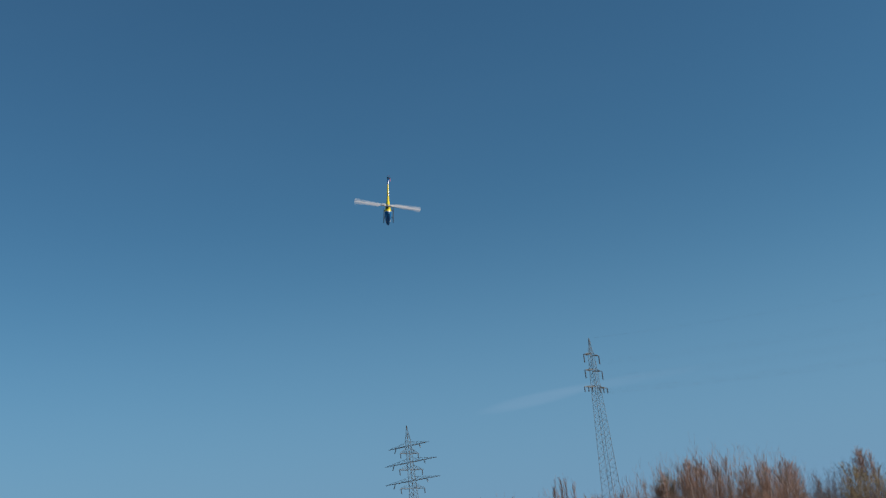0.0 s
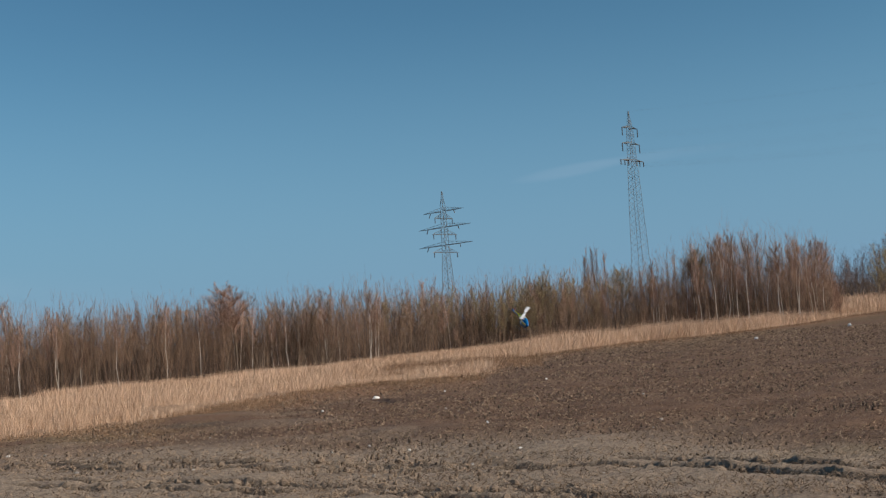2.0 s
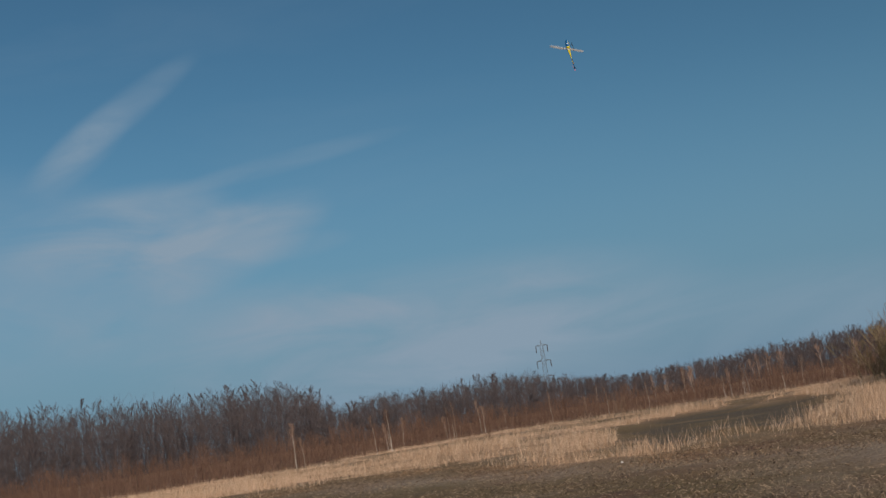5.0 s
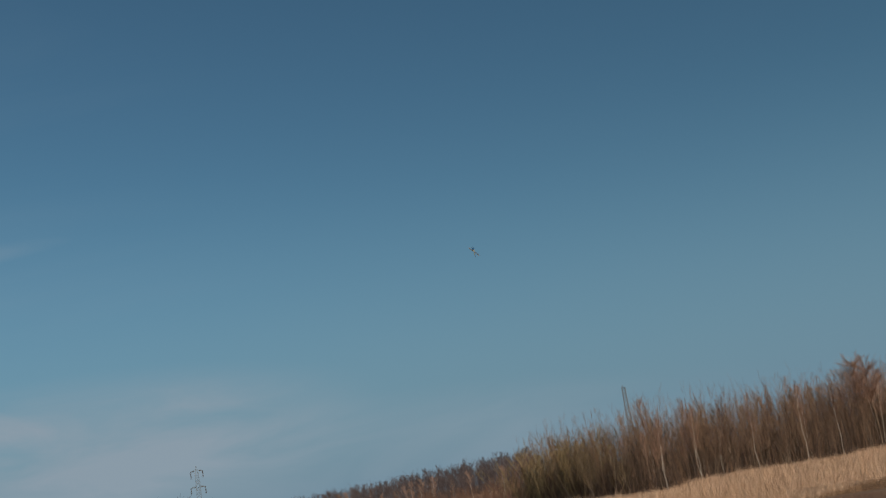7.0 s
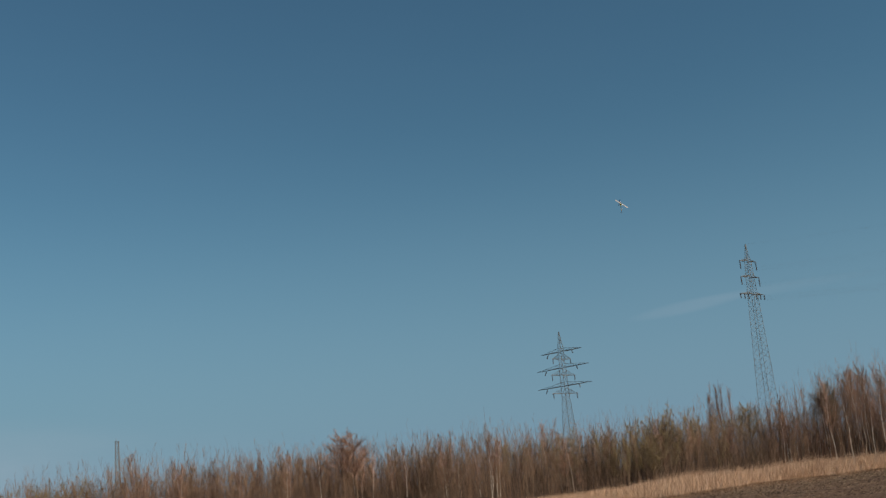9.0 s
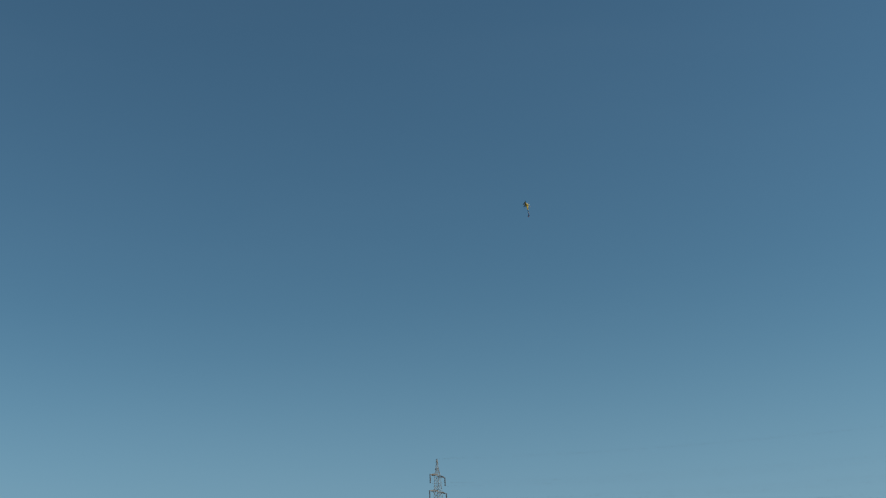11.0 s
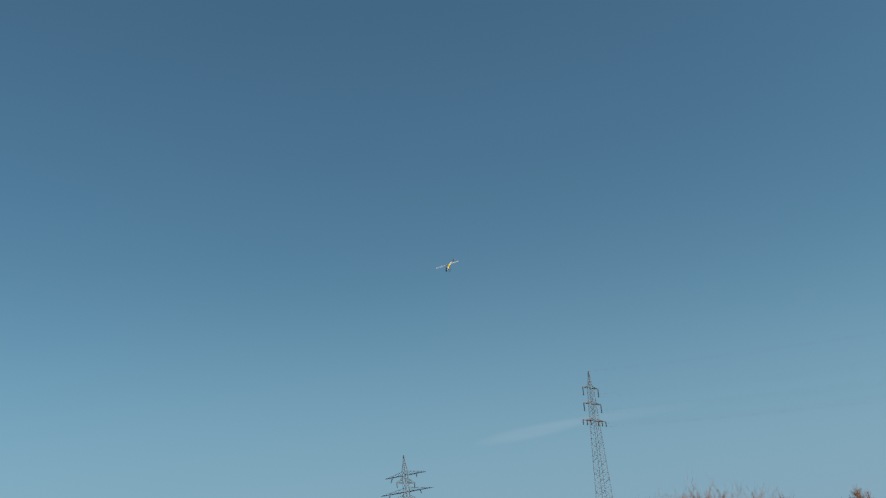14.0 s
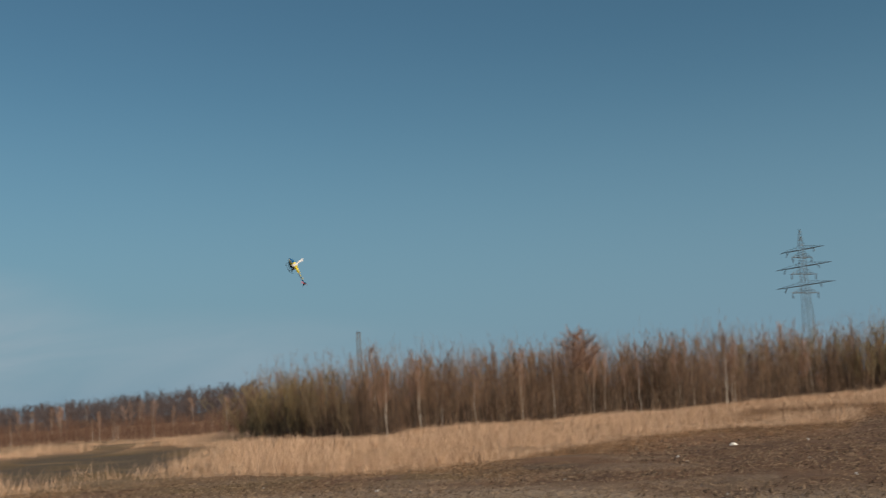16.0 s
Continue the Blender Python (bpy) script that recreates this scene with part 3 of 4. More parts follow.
def prototypes():
    """Kinds of trees, all about 5 m high."""
    r = np.random.RandomState(3)
    kinds = {}

    def kind(name, count, thing, bark, twig, label, category, seed, make, buds=None):
        kinds[name] = [tree_thing(thing, make(k), bark, twig, label, category, buds, seed + k) for k in range(count)]

    kind("birch", 6, "birch_tree", BIRCH, TWIG_RED, "slender bare birch with a white trunk", "tree", 40,
         lambda k: around(r, 1 + (k == 5), 0.2, lambda: stem(r.uniform(4.6, 5.2), r.uniform(0.010, 0.015), 26, 1.5, 0.26, 4, 0.42, 0.06, 0.06)))
    kind("sapling", 5, "young_tree", BARK, TWIG, "bare young tree with thin grey-brown stems", "tree", 50,
         lambda k: around(r, 2 + k % 2, 0.5, lambda: stem(r.uniform(4.0, 5.1), r.uniform(0.012, 0.021), 18, 1.9, 0.22, 4, 0.32, 0.05, 0.07)))
    kind("bush", 3, "bare_bush", BARK, TWIG, "many-stemmed bare grey-brown bush", "bush", 60,
         lambda k: around(r, 7, 0.4, lambda: stem(r.uniform(3.2, 5.0), r.uniform(0.012, 0.022), 11, 1.7, 0.26, 4, 0.25, 0.06, 0.16)))
    kind("reddish", 3, "reddish_tree", BARK, TWIG_RED, "bare tree with a fine reddish-brown crown", "tree", 70,
         lambda k: around(r, 2, 0.3, lambda: stem(r.uniform(4.5, 5.0), 0.026, 26, 1.5, 0.26, 4, 0.38, 0.05, 0.06)))
    kind("olive", 3, "willow_bush", BARK, TWIG_OLIVE, "dense olive-brown bare willow bush", "bush", 80,
         lambda k: around(r, 6, 0.6, lambda: stem(r.uniform(3.0, 4.9), 0.022, 14, 1.2, 0.32, 4, 0.15, 0.06, 0.18)))
    kind("budded", 2, "willow_bush", BARK, TWIG_OLIVE, "olive willow bush coming into yellow-green bud", "bush", 85,
         lambda k: around(r, 5, 0.5, lambda: stem(r.uniform(3.6, 4.9), 0.024, 15, 1.2, 0.32, 4, 0.25, 0.06, 0.14)), BUDS)
    kind("dome", 2, "willow_bush", WILLOW, WILLOW, "broad rounded olive-tan willow bush with many fine shoots", "bush", 88,
         lambda k: around(r, 18, 0.45, lambda: stem(r.uniform(3.2, 4.6), 0.012, 10, 1.1, 0.26, 5, 0.15, 0.06, 0.28, 0.6)))
    kind("fan", 2, "fan_bush", BARK, TWIG, "pale fan-shaped bare bush at the wood's edge", "bush", 95,
         lambda k: around(r, 18, 0.18, lambda: stem(r.uniform(3.6, 4.9), 0.014, 7, 1.9, 0.20, 4, 0.25, 0.05, 0.24)))
    for name, twig, label in (("round", TWIG_RED, "rounded reddish-brown tree rising above the wood"), ("round_olive", TWIG_OLIVE, "rounded olive-brown bare tree")):
        kind(name, 1, "round_tree", BARK, twig, label, "tree", 90, lambda k: around(r, 2, 0.15, lambda: stem(4.5, 0.035, 42, 0.5, 0.40, 7, 0.46, 0.04, 0.04, 0.4)))
    return kinds


KINDS = prototypes()
USED = set()


def plant(kind, x, y, height, r, lean=0.03, wide=1.0, label=""):
    """Set one tree of a kind at a place; the first of each prototype is the prototype itself."""
    base = KINDS[kind][r.randint(len(KINDS[kind]))]
    s = height / 5.0
    m = Matrix.LocRotScale((x, y, float(lie(x, y)) - 0.02), Euler((r.normal(0, lean), r.normal(0, lean), r.uniform(0, 6.28))), (s * wide, s * wide, s))
    if base.name not in USED:
        USED.add(base.name)
        base.matrix_basis = m
        ob = base
    else:
        ob = copy_thing(base, Matrix.LocRotScale(m.translation, m.to_quaternion(), (s * wide / base.scale[0], s * wide / base.scale[1], s / base.scale[2])))
        ob.scale = (s * wide, s * wide, s)
    ob["group"] = "trees of the young wood"
    if label:
        ob["label"] = label
    return ob


def wood():
    r = np.random.RandomState(11)
    for _ in range(270):
        az = r.uniform(-18.0, 27.0)
        depth = abs(r.normal(0, 1)) * 6
        d = float(wood_front(az)) + 0.8 + depth
        x, y = polar(az, d)
        h = float(top_height(az, d)) - float(lie(x, y))
        h *= r.uniform(0.55, 0.98) if depth < 4 else r.uniform(0.78, 1.06)
        if az < -9.5:
            kind = r.choice(["birch", "birch", "birch", "sapling", "reddish"])
        elif az < -3:
            kind = r.choice(["olive", "sapling", "sapling", "budded", "reddish"])
        elif az < 4:
            kind = r.choice(["olive", "sapling", "budded", "birch", "reddish", "sapling"])
        elif az < 9:
            kind = r.choice(["bush", "sapling", "sapling", "reddish", "birch"])
        elif az < 22.5:
            kind = r.choice(["sapling", "birch", "sapling", "bush", "reddish"])
        else:
            kind = r.choice(["olive", "sapling", "olive"])
        plant(kind, x, y, h, r)
    # trees that stand out
    for az, depth, el, kind, wide, label in ((10.85, 2, 3.35, "round", 1.35, ""), (-8.35, 6, 2.75, "round_olive", 0.9, ""), (-12.4, 5, 3.5, "round_olive", 0.7, ""), (-4.6, 3, 2.4, "round_olive", 0.9, ""),
                                             (4.2, 0.3, 2.3, "birch", 1.0, "leaning white birch at the edge of the wood"), (3.6, 0.3, 2.2, "birch", 1.0, ""), (20.8, 0.2, 2.2, "birch", 1.0, ""),
                                             (16.4, 0.2, 2.5, "birch", 1.0, ""), (13.6, 0.2, 2.5, "birch", 1.0, ""), (-14.5, -1.2, 3.4, "birch", 1.0, ""), (-13.0, -1.0, 3.6, "birch", 1.0, ""), (-15.6, -1.0, 3.3, "birch", 1.0, ""),
                                             (-17.3, -1.3, 2.6, "birch", 0.9, ""), (-17.5, -1.1, 2.4, "birch", 0.9, ""), (27.2, 0.5, 1.35, "dome", 1.35, "rounded olive willow bush at the corner of the wood"),
                                             (26.1, 1.0, 1.75, "dome", 1.25, ""), (24.7, 1.5, 2.0, "dome", 1.1, ""), (6.5, 0.2, 2.1, "fan", 1.2, ""), (7.5, 0.6, 2.2, "fan", 1.1, ""), (9.4, 0.4, 1.9, "fan", 1.0, ""), (14.9, 0.3, 1.4, "fan", 1.0, ""),
                                             (-3.2, 2.0, 2.3, "budded", 1.1, ""), (-3.9, 0.6, 1.5, "budded", 1.1, ""), (-2.2, 1.0, 1.7, "budded", 1.0, ""), (-13.9, -1.2, 3.5, "birch", 1.0, ""), (-12.2, -0.9, 3.2, "birch", 1.0, ""), (-16.7, -1.1, 3.0, "birch", 1.0, ""), (7.9, 0.4, 2.3, "birch", 1.0, ""), (12.2, 0.4, 2.4, "birch", 1.0, ""), (18.6, 0.4, 2.4, "birch", 1.0, "")):
        d = float(wood_front(az)) + depth
        x, y = polar(az, d)
        plant(kind, x, y, EYE[2] + d * math.tan(radians(el)) - float(lie(x, y)), r, 0.03, wide, label)
    # poplars behind the wood
    for az, el, w in ((-6.65, 3.4, 0.55), (-6.9, 3.55, 0.5), (-7.15, 3.75, 0.55), (-7.4, 3.7, 0.5), (-7.65, 3.55, 0.55)):
        d = 170
        x, y = polar(az, d)
        plant("reddish", x, y, EYE[2] + d * math.tan(radians(el)) - float(lie(x, y)), r, 0.01, w, "narrow upright reddish poplar behind the wood")
    # single trees and bushes beyond the field on the right
    for az, d, el, kind, w in ((-17.8, 190, 3.2, "round", 0.8), (-19.0, 230, 2.2, "reddish", 1.2), (-20.4, 165, 2.7, "budded", 1.3), (-20.9, 170, 2.4, "budded", 1.4), (-21.2, 205, 3.4, "round", 0.8), (-21.6, 210, 3.2, "reddish", 0.9),
                               (-22.6, 200, 3.2, "birch", 1.2), (-23.6, 210, 1.9, "olive", 1.6), (-24.7, 190, 3.1, "round", 0.9), (-25.5, 200, 2.5, "olive", 1.4), (-26.4, 195, 2.6, "reddish", 1.3), (-27.3, 200, 2.8, "olive", 1.3), (-28.5, 200, 2.8, "sapling", 1.3)):
        x, y = polar(az, d)
        ob = plant(kind, x, y, EYE[2] + d * math.tan(radians(el)) - float(lie(x, y)), r, 0.02, w)
        ob["group"] = "trees beyond the field"


wood()


def thicket(name, seed, n, azs, dist, height, twigs, mats, label, thick=0.014, lean=0.10, reach=1.0, fan=0.5):
    """Undergrowth: very many thin bare stems that nobody could count, joined."""
    r = np.random.RandomState(seed)
    seg = []
    for _ in range(n):
        az = r.uniform(*azs)
        d = dist(az, r)
        x, y = polar(az, d)
        h = height(az, d, r)
        z = float(lie(x, y))
        p = np.array([x, y, z - 0.05])
        k = (d / 65) ** 0.8
        lead = np.array([r.normal(0, lean), r.normal(0, lean), 1.0])
        m = 3
        for j in range(m):
            q = p + (lead + r.normal(0, 0.09, 3)) * h / m
            seg.append((p, q, thick * k * (1.1 - j / m), thick * k * (1.1 - (j + 1) / m)))
            for _ in range(twigs):
                s = p + (q - p) * r.uniform(0, 1)
                a = r.uniform(0, 6.28)
                up = unit(np.array([math.cos(a) * fan, math.sin(a) * fan, r.uniform(0.3, 1.1)]))
                seg.append((s, s + up * h * r.uniform(0.10, 0.26) * reach, 0.0052 * k, 0.0020 * k))
            p = q
    return tagged(rod_object(name, seg, mats), label, "undergrowth", kind="stuff")


# SHADE_TWIG and SHADE_RED carry the wood's self-shadow in their darker colour
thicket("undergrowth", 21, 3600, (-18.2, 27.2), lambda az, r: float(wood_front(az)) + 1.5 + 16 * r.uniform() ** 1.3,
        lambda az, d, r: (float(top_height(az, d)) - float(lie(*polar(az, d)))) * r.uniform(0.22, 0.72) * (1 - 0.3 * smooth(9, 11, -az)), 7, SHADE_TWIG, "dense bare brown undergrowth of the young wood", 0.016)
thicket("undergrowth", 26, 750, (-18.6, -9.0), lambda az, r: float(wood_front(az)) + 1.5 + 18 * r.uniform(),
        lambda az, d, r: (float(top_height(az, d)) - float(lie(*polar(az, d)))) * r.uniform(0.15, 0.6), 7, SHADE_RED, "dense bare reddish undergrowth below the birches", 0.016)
thicket("slender_stems", 27, 3000, (-18.2, 27.0), lambda az, r: float(wood_front(az)) + 0.5 + 13 * r.uniform(),
        lambda az, d, r: (float(top_height(az, d)) - float(lie(*polar(az, d)))) * r.uniform(0.6, 1.04), 6, TWIG, "thin upright brown stems of young trees", 0.0085, 0.06, 0.5, 0.26)
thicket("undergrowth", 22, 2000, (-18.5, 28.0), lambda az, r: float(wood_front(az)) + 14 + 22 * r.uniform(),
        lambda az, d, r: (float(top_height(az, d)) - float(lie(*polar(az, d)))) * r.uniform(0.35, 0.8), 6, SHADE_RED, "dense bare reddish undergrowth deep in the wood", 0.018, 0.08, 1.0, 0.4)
thicket("brushwood", 23, 2600, (-18.0, 24.0), lambda az, r: float(wood_front(az)) + 0.5 + 6 * r.uniform(),
        lambda az, d, r: r.uniform(0.5, 1.7), 4, DARK_BARK, "low dark brushwood along the wood's edge", 0.014, 0.35)
thicket("sapling_thicket", 24, 5000, (27.5, 80), lambda az, r: float(thicket_front(az)) + 40 * r.uniform(),
        lambda az, d, r: r.uniform(0.8, 1.75 + 0.006 * d * smooth(34, 52, az)) * (1 + 0.2 * math.sin(az * 2.7) * math.sin(az * 0.9 + 1)), 6, SHADE_RED, "low reddish thicket of bare saplings behind the grass", 0.012)
thicket("bank_wood", 28, 1000, (-34, -16.5), lambda az, r: 200 + 60 * r.uniform(),
        lambda az, d, r: (1.6 + d * math.tan(radians(2.45 + 0.2 * math.sin(az * 2.1) - 0.04 * max(0, -az - 24)))) * r.uniform(0.55, 1.0) - float(lie(*polar(az, d))), 10, TWIG_FAR, "distant bare grey-brown trees on the far bank", 0.02, 0.12, 0.8)
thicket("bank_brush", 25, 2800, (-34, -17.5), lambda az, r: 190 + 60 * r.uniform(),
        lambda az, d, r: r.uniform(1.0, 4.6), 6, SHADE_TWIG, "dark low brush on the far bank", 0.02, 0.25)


def far_wood():
    """The distant woods: very many bare crowns, joined."""
    r = np.random.RandomState(33)
    seg = []
    azs, els = (27, 30, 33, 36, 39, 41, 44, 46, 49, 51, 53, 54.5, 56, 60, 64, 84), (1.25, 1.15, 1.0, 0.85, 0.7, 0.95, 1.6, 1.7, 1.45, 1.6, 1.3, 2.3, 2.75, 2.8, 3.0, 3.0)
    for _ in range(450):
        az = r.uniform(26.5, 82)
        d = r.uniform(235, 330)
        x, y = polar(az, d)
        h = (EYE[2] + d * math.tan(radians(float(np.interp(az, azs, els))))) * (r.uniform(0.72, 1.1) if az < 53 else r.uniform(0.9, 1.15))
        t, c = grow(r, h, 0.11, 13, 0.8, 0.34, 6, 0.36, 0.05, 0.06)
        o = np.array([x, y, -0.1])
        seg += [(a + o, b + o, max(p, 0.03), max(q, 0.03)) for a, b, p, q in t]
        seg += [(a + o, b + o, max(p * 0.8, 0.014), max(q * 0.8, 0.010)) for a, b, p, q in c]
    tagged(rod_object("far_wood", seg, TWIG_FAR), "distant bare grey-brown wood behind the heath", "woodland", kind="stuff")
    seg = []
    for _ in range(4100):
        az = r.uniform(27, 82)
        d = r.uniform(200, 250)
        x, y = polar(az, d)
        h = EYE[2] + d * math.tan(radians(float(np.interp(az, azs, els)))) * r.uniform(0.35, 0.95)
        p = np.array([x, y, -0.1])
        for j in range(3):
            q = p + np.array([r.normal(0, .12), r.normal(0, .12), 1]) * h / 3
            seg.append((p, q, 0.045 - 0.01 * j, 0.035 - 0.01 * j))
            for _ in range(11):
                s = p + (q - p) * r.uniform(0, 1)
                seg.append((s, s + np.array([r.normal(0, .5), r.normal(0, .5), r.uniform(0.4, 1.2)]) * h * r.uniform(0.10, 0.24), 0.022, 0.012))
            p = q
    tagged(rod_object("far_brush", seg, TWIG_FAR), "dark distant brush at the foot of the far wood", "woodland", kind="stuff")
    # white birches among the low thicket
    for _ in range(16):
        az = r.uniform(27.8, 41)
        d = r.uniform(120, 150)
        x, y = polar(az, d)
        ob = plant("birch", x, y, EYE[2] + d * math.tan(radians(float(np.interp(az, azs, els)) * r.uniform(0.5, 0.9))), r, 0.03, 1.8, "white-stemmed birch at the edge of the far wood")
        ob["group"] = "birches of the far wood"
    for _ in range(30):
        az = r.uniform(28.5, 57)
        d = float(thicket_front(az)) + r.uniform(-1, 4)
        x, y = polar(az, d)
        ob = plant("birch", x, y, r.uniform(1.6, 2.9), r, 0.034, 1.1, "small white birch in the low reddish thicket")
        ob["group"] = "birches of the thicket"


far_wood()


def small_shrubs():
    r = np.random.RandomState(5)
    for az, d, h, kind, label in ((39.5, 62, 1.6, "bush", "small bare shrub standing in the dry grass"), (-5.5, 44, 0.8, "bush", "small bare shrub at the edge of the mud"), (-0.2, 92, 2.0, "reddish", "low reddish shrub at the wood's edge"), (46, 60, 1.0, "bush", "small bare shrub standing in the dry grass")):
        x, y = polar(az, d)
        plant(kind, x, y, h, r, 0.05, 1.0, label)["group"] = "shrubs in the grass"


small_shrubs()
# kinds that were drawn for no place are not part of the scene
for base in [ob for things in KINDS.values() for ob in things if ob.name not in USED]:
    for child in list(base.children):
        bpy.data.objects.remove(child)
    bpy.data.objects.remove(base)


# ---- pylons, mast and cables ----
def lattice(levels, bold=1.0):
    """Rods of a square lattice tower from (height, half width) levels."""
    seg = []
    for (z0, w0), (z1, w1) in zip(levels, levels[1:]):
        c0 = [np.array([sx * w0, sy * w0, z0]) for sx, sy in ((-1, -1), (1, -1), (1, 1), (-1, 1))]
        c1 = [np.array([sx * w1, sy * w1, z1]) for sx, sy in ((-1, -1), (1, -1), (1, 1), (-1, 1))]
        for k in range(4):
            j = (k + 1) % 4
            seg.append((c0[k], c1[k], 0.075 * bold, 0.075 * bold))
            seg.append((c0[k], c1[j], 0.03 * bold, 0.03 * bold))
            seg.append((c0[j], c1[k], 0.03 * bold, 0.03 * bold))
            if len(seg) % 5 == 0:
                seg.append((c1[k], c1[j], 0.03 * bold, 0.03 * bold))
    return seg


def crossarm(s, z, half, w, axis_x=True, drop=0.0, rise=1.2, gauge=1.0):
    """A tapering lattice arm to one side, s, at height z."""
    seg = []
    for s in (s,):
        tip = np.array([s * half, 0, z + drop])
        if not axis_x:
            tip = np.array([0, s * half, z + drop])
        feet = [np.array([s * w, -w, z]), np.array([s * w, w, z]), np.array([s * w, 0, z + rise])]
        if not axis_x:
            feet = [np.array([f[1], f[0], f[2]]) for f in feet]
        for f, g in zip(feet, (0.085, 0.085, 0.045)):
            seg.append((f, tip, g * gauge, g * 0.8 * gauge))
        for k in range(1, 5):
            a = [f + (tip - f) * (k / 5) for f in feet]
            seg += [(a[0], a[1], 0.03, 0.03), (a[0], a[2], 0.03, 0.03), (a[1], a[2], 0.03, 0.03)]
            b = [f + (tip - f) * ((k - 1) / 5) for f in feet]
            seg += [(b[0], a[2], 0.028, 0.028), (b[1], a[0], 0.028, 0.028)]
    return seg


def pylon(name, height, waist, foot, top_w, arms, insulators, az, d, turn_deg, label, bold=1.0, panels=13, string=0.12):
    """Lattice pylon: tower, each cross-arm and each insulator string."""
    root = new(name)
    levels = [(-2.0, foot)]
    n = panels
    for k in range(1, n + 1):
        f = (k / n) ** 0.9
        levels.append((waist * f, foot + (top_w - foot) * f))
    m = 8
    for k in range(1, m + 1):
        levels.append((waist + (height - 4 - waist) * k / m, top_w * (1 - 0.35 * k / m)))
    levels.append((height - 2, top_w * 0.3))
    levels.append((height, 0.05))
    rod_object("tower", lattice(levels, bold), STEEL, root)
    for a in arms:
        for s in (-1, 1):
            rod_object("cross_arm", crossarm(s, *a), STEEL, root)
    for x, y, z, L, sx in insulators:
        rod_object("insulator", [((x, y, z), (x + sx * L, y, z - L * (1 - 0.3 * abs(sx))), string, string)], GLASSY, root, 6)
    x, y = polar(az, d)
    root.matrix_basis = pose(x, y, float(lie(x, y)) * 0, 0, 0, turn_deg)
    return tagged(root, label, "pylon", "pylons of the power lines")


def pylons():
    # wide tension tower, with arms in two directions
    d = 322.0
    px = d / 2047.0
    h = EYE[2] + d * math.tan(radians(6.88))
    zs = [h - 35.5 * px, h - 64 * px, h - 96 * px]
    arms = []
    ins = []
    for z, half in zip(zs, (36 * px, 46 * px, 48 * px)):
        arms.append((z, half * 1.41, 0.7, True, 0.0, 1.1))
        arms.append((z - 13 * px, half * 0.66, 0.7, False, 0.0, 1.6))
        ins += [(-half * 0.9, 0, z - 0.2, 1.3, -0.5), (half * 0.75, 0, z - 0.2, 0.9, 0.3)]
        for s in (-1, 1):
            ins.append((0, s * half * 0.6, z - 13 * px, 1.4, 0.0))
    pylon("pylon", h, h - 112 * px, 1.9, 0.75, arms, ins, 0.0, d, -45, "wide lattice steel pylon with crossed arms behind the wood", 1.0, 18)
    # tall narrow tower with three pairs of hanging insulators
    d = 255.0
    px = d / 2047.0
    h = EYE[2] + d * math.tan(radians(10.02))
    arms, ins = [], []
    for dz, half, ys in ((30, 16, (1.0,)), (58, 18, (1.0,)), (88, 24, (1.0, 0.66, 0.33))):
        z = h - dz * px
        half *= 1.5
        arms.append((z, half * px, 0.7, True, 0.0, 0.45))
        for s in (-1, 1):
            for q in ys:
                ins.append((s * q * half * px, 0, z, (15 if len(ys) == 1 else 9) * px, 0.0))
    pylon("pylon", h, h - 88 * px, 1.85, 0.75, arms, ins, -9.5, d, 48, "tall narrow lattice steel pylon with hanging insulators", 0.65, 26)
    # far tower on the left, and the mast whose top clears the wood
    d = 640.0
    px = d / 2047.0
    h = EYE[2] + d * math.tan(radians(3.03))
    arms, ins = [], []
    for dz, half in ((9, 10), (36, 12), (63.5, 13)):
        z = h - dz * px
        arms.append((z, half * px, 1.2, True, 0.0, 0.6, 2.2))
        for s in (-1, 1):
            ins.append((s * half * px, 0, z, 12 * px, 0.0))
    pylon("pylon", h, h - 68 * px, 3.0, 1.25, arms, ins, 42.72, d, 42, "far grey lattice pylon above the distant wood", 1.3, 14, 0.24)
    d = 330.0
    h = EYE[2] + d * math.tan(radians(3.42))
    root = new("lattice_mast")
    rod_object("tower", lattice([(-1, 0.85)] + [(h * k / 20, 0.85 - 0.45 * k / 20) for k in range(1, 21)], 1.6), STEEL, root)
    rod_object("top_frame", [((-0.6, 0, h), (0.6, 0, h), 0.1, 0.1), ((0.5, 0, h), (0.5, 0, h - 2), 0.12, 0.12), ((-0.2, 0, h), (-0.2, 0, h + 0.8), 0.08, 0.06)], STEEL, root)
    x, y = polar(21.7, d)
    root.matrix_basis = pose(x, y, 0, 0, 0, 20)
    tagged(root, "thin lattice mast whose top clears the wood", "mast")


pylons()


def cables():
    """Conductors that run from the tall pylon away to the right."""
    d = 255.0
    px = d / 2047.0
    h = EYE[2] + d * math.tan(radians(10.02))
    x0, y0 = polar(-9.5, d)
    for dz, half in ((45, -16), (45, 16), (73, -18), (73, 18), (97, -24), (97, 24), (97, 8), (0, 0)):
        a = np.array([x0 + half * 1.5 * px * math.cos(radians(48)), y0 + half * 1.5 * px * math.sin(radians(48)), h - dz * px])
        b = a + np.array([math.sin(radians(48)) * 260, -math.cos(radians(48)) * 260, 0.0])
        pts = []
        for k in range(33):
            t = k / 32
            pts.append(a + (b - a) * t - np.array([0, 0, 7.0 * 4 * t * (1 - t)]))
        ob = rod_object("power_cable", [(p, q, 0.006, 0.006) for p, q in zip(pts, pts[1:])], CABLE)
        tagged(ob, "thin grey overhead cable leaving the tall pylon", "cable", "overhead cables")


cables()


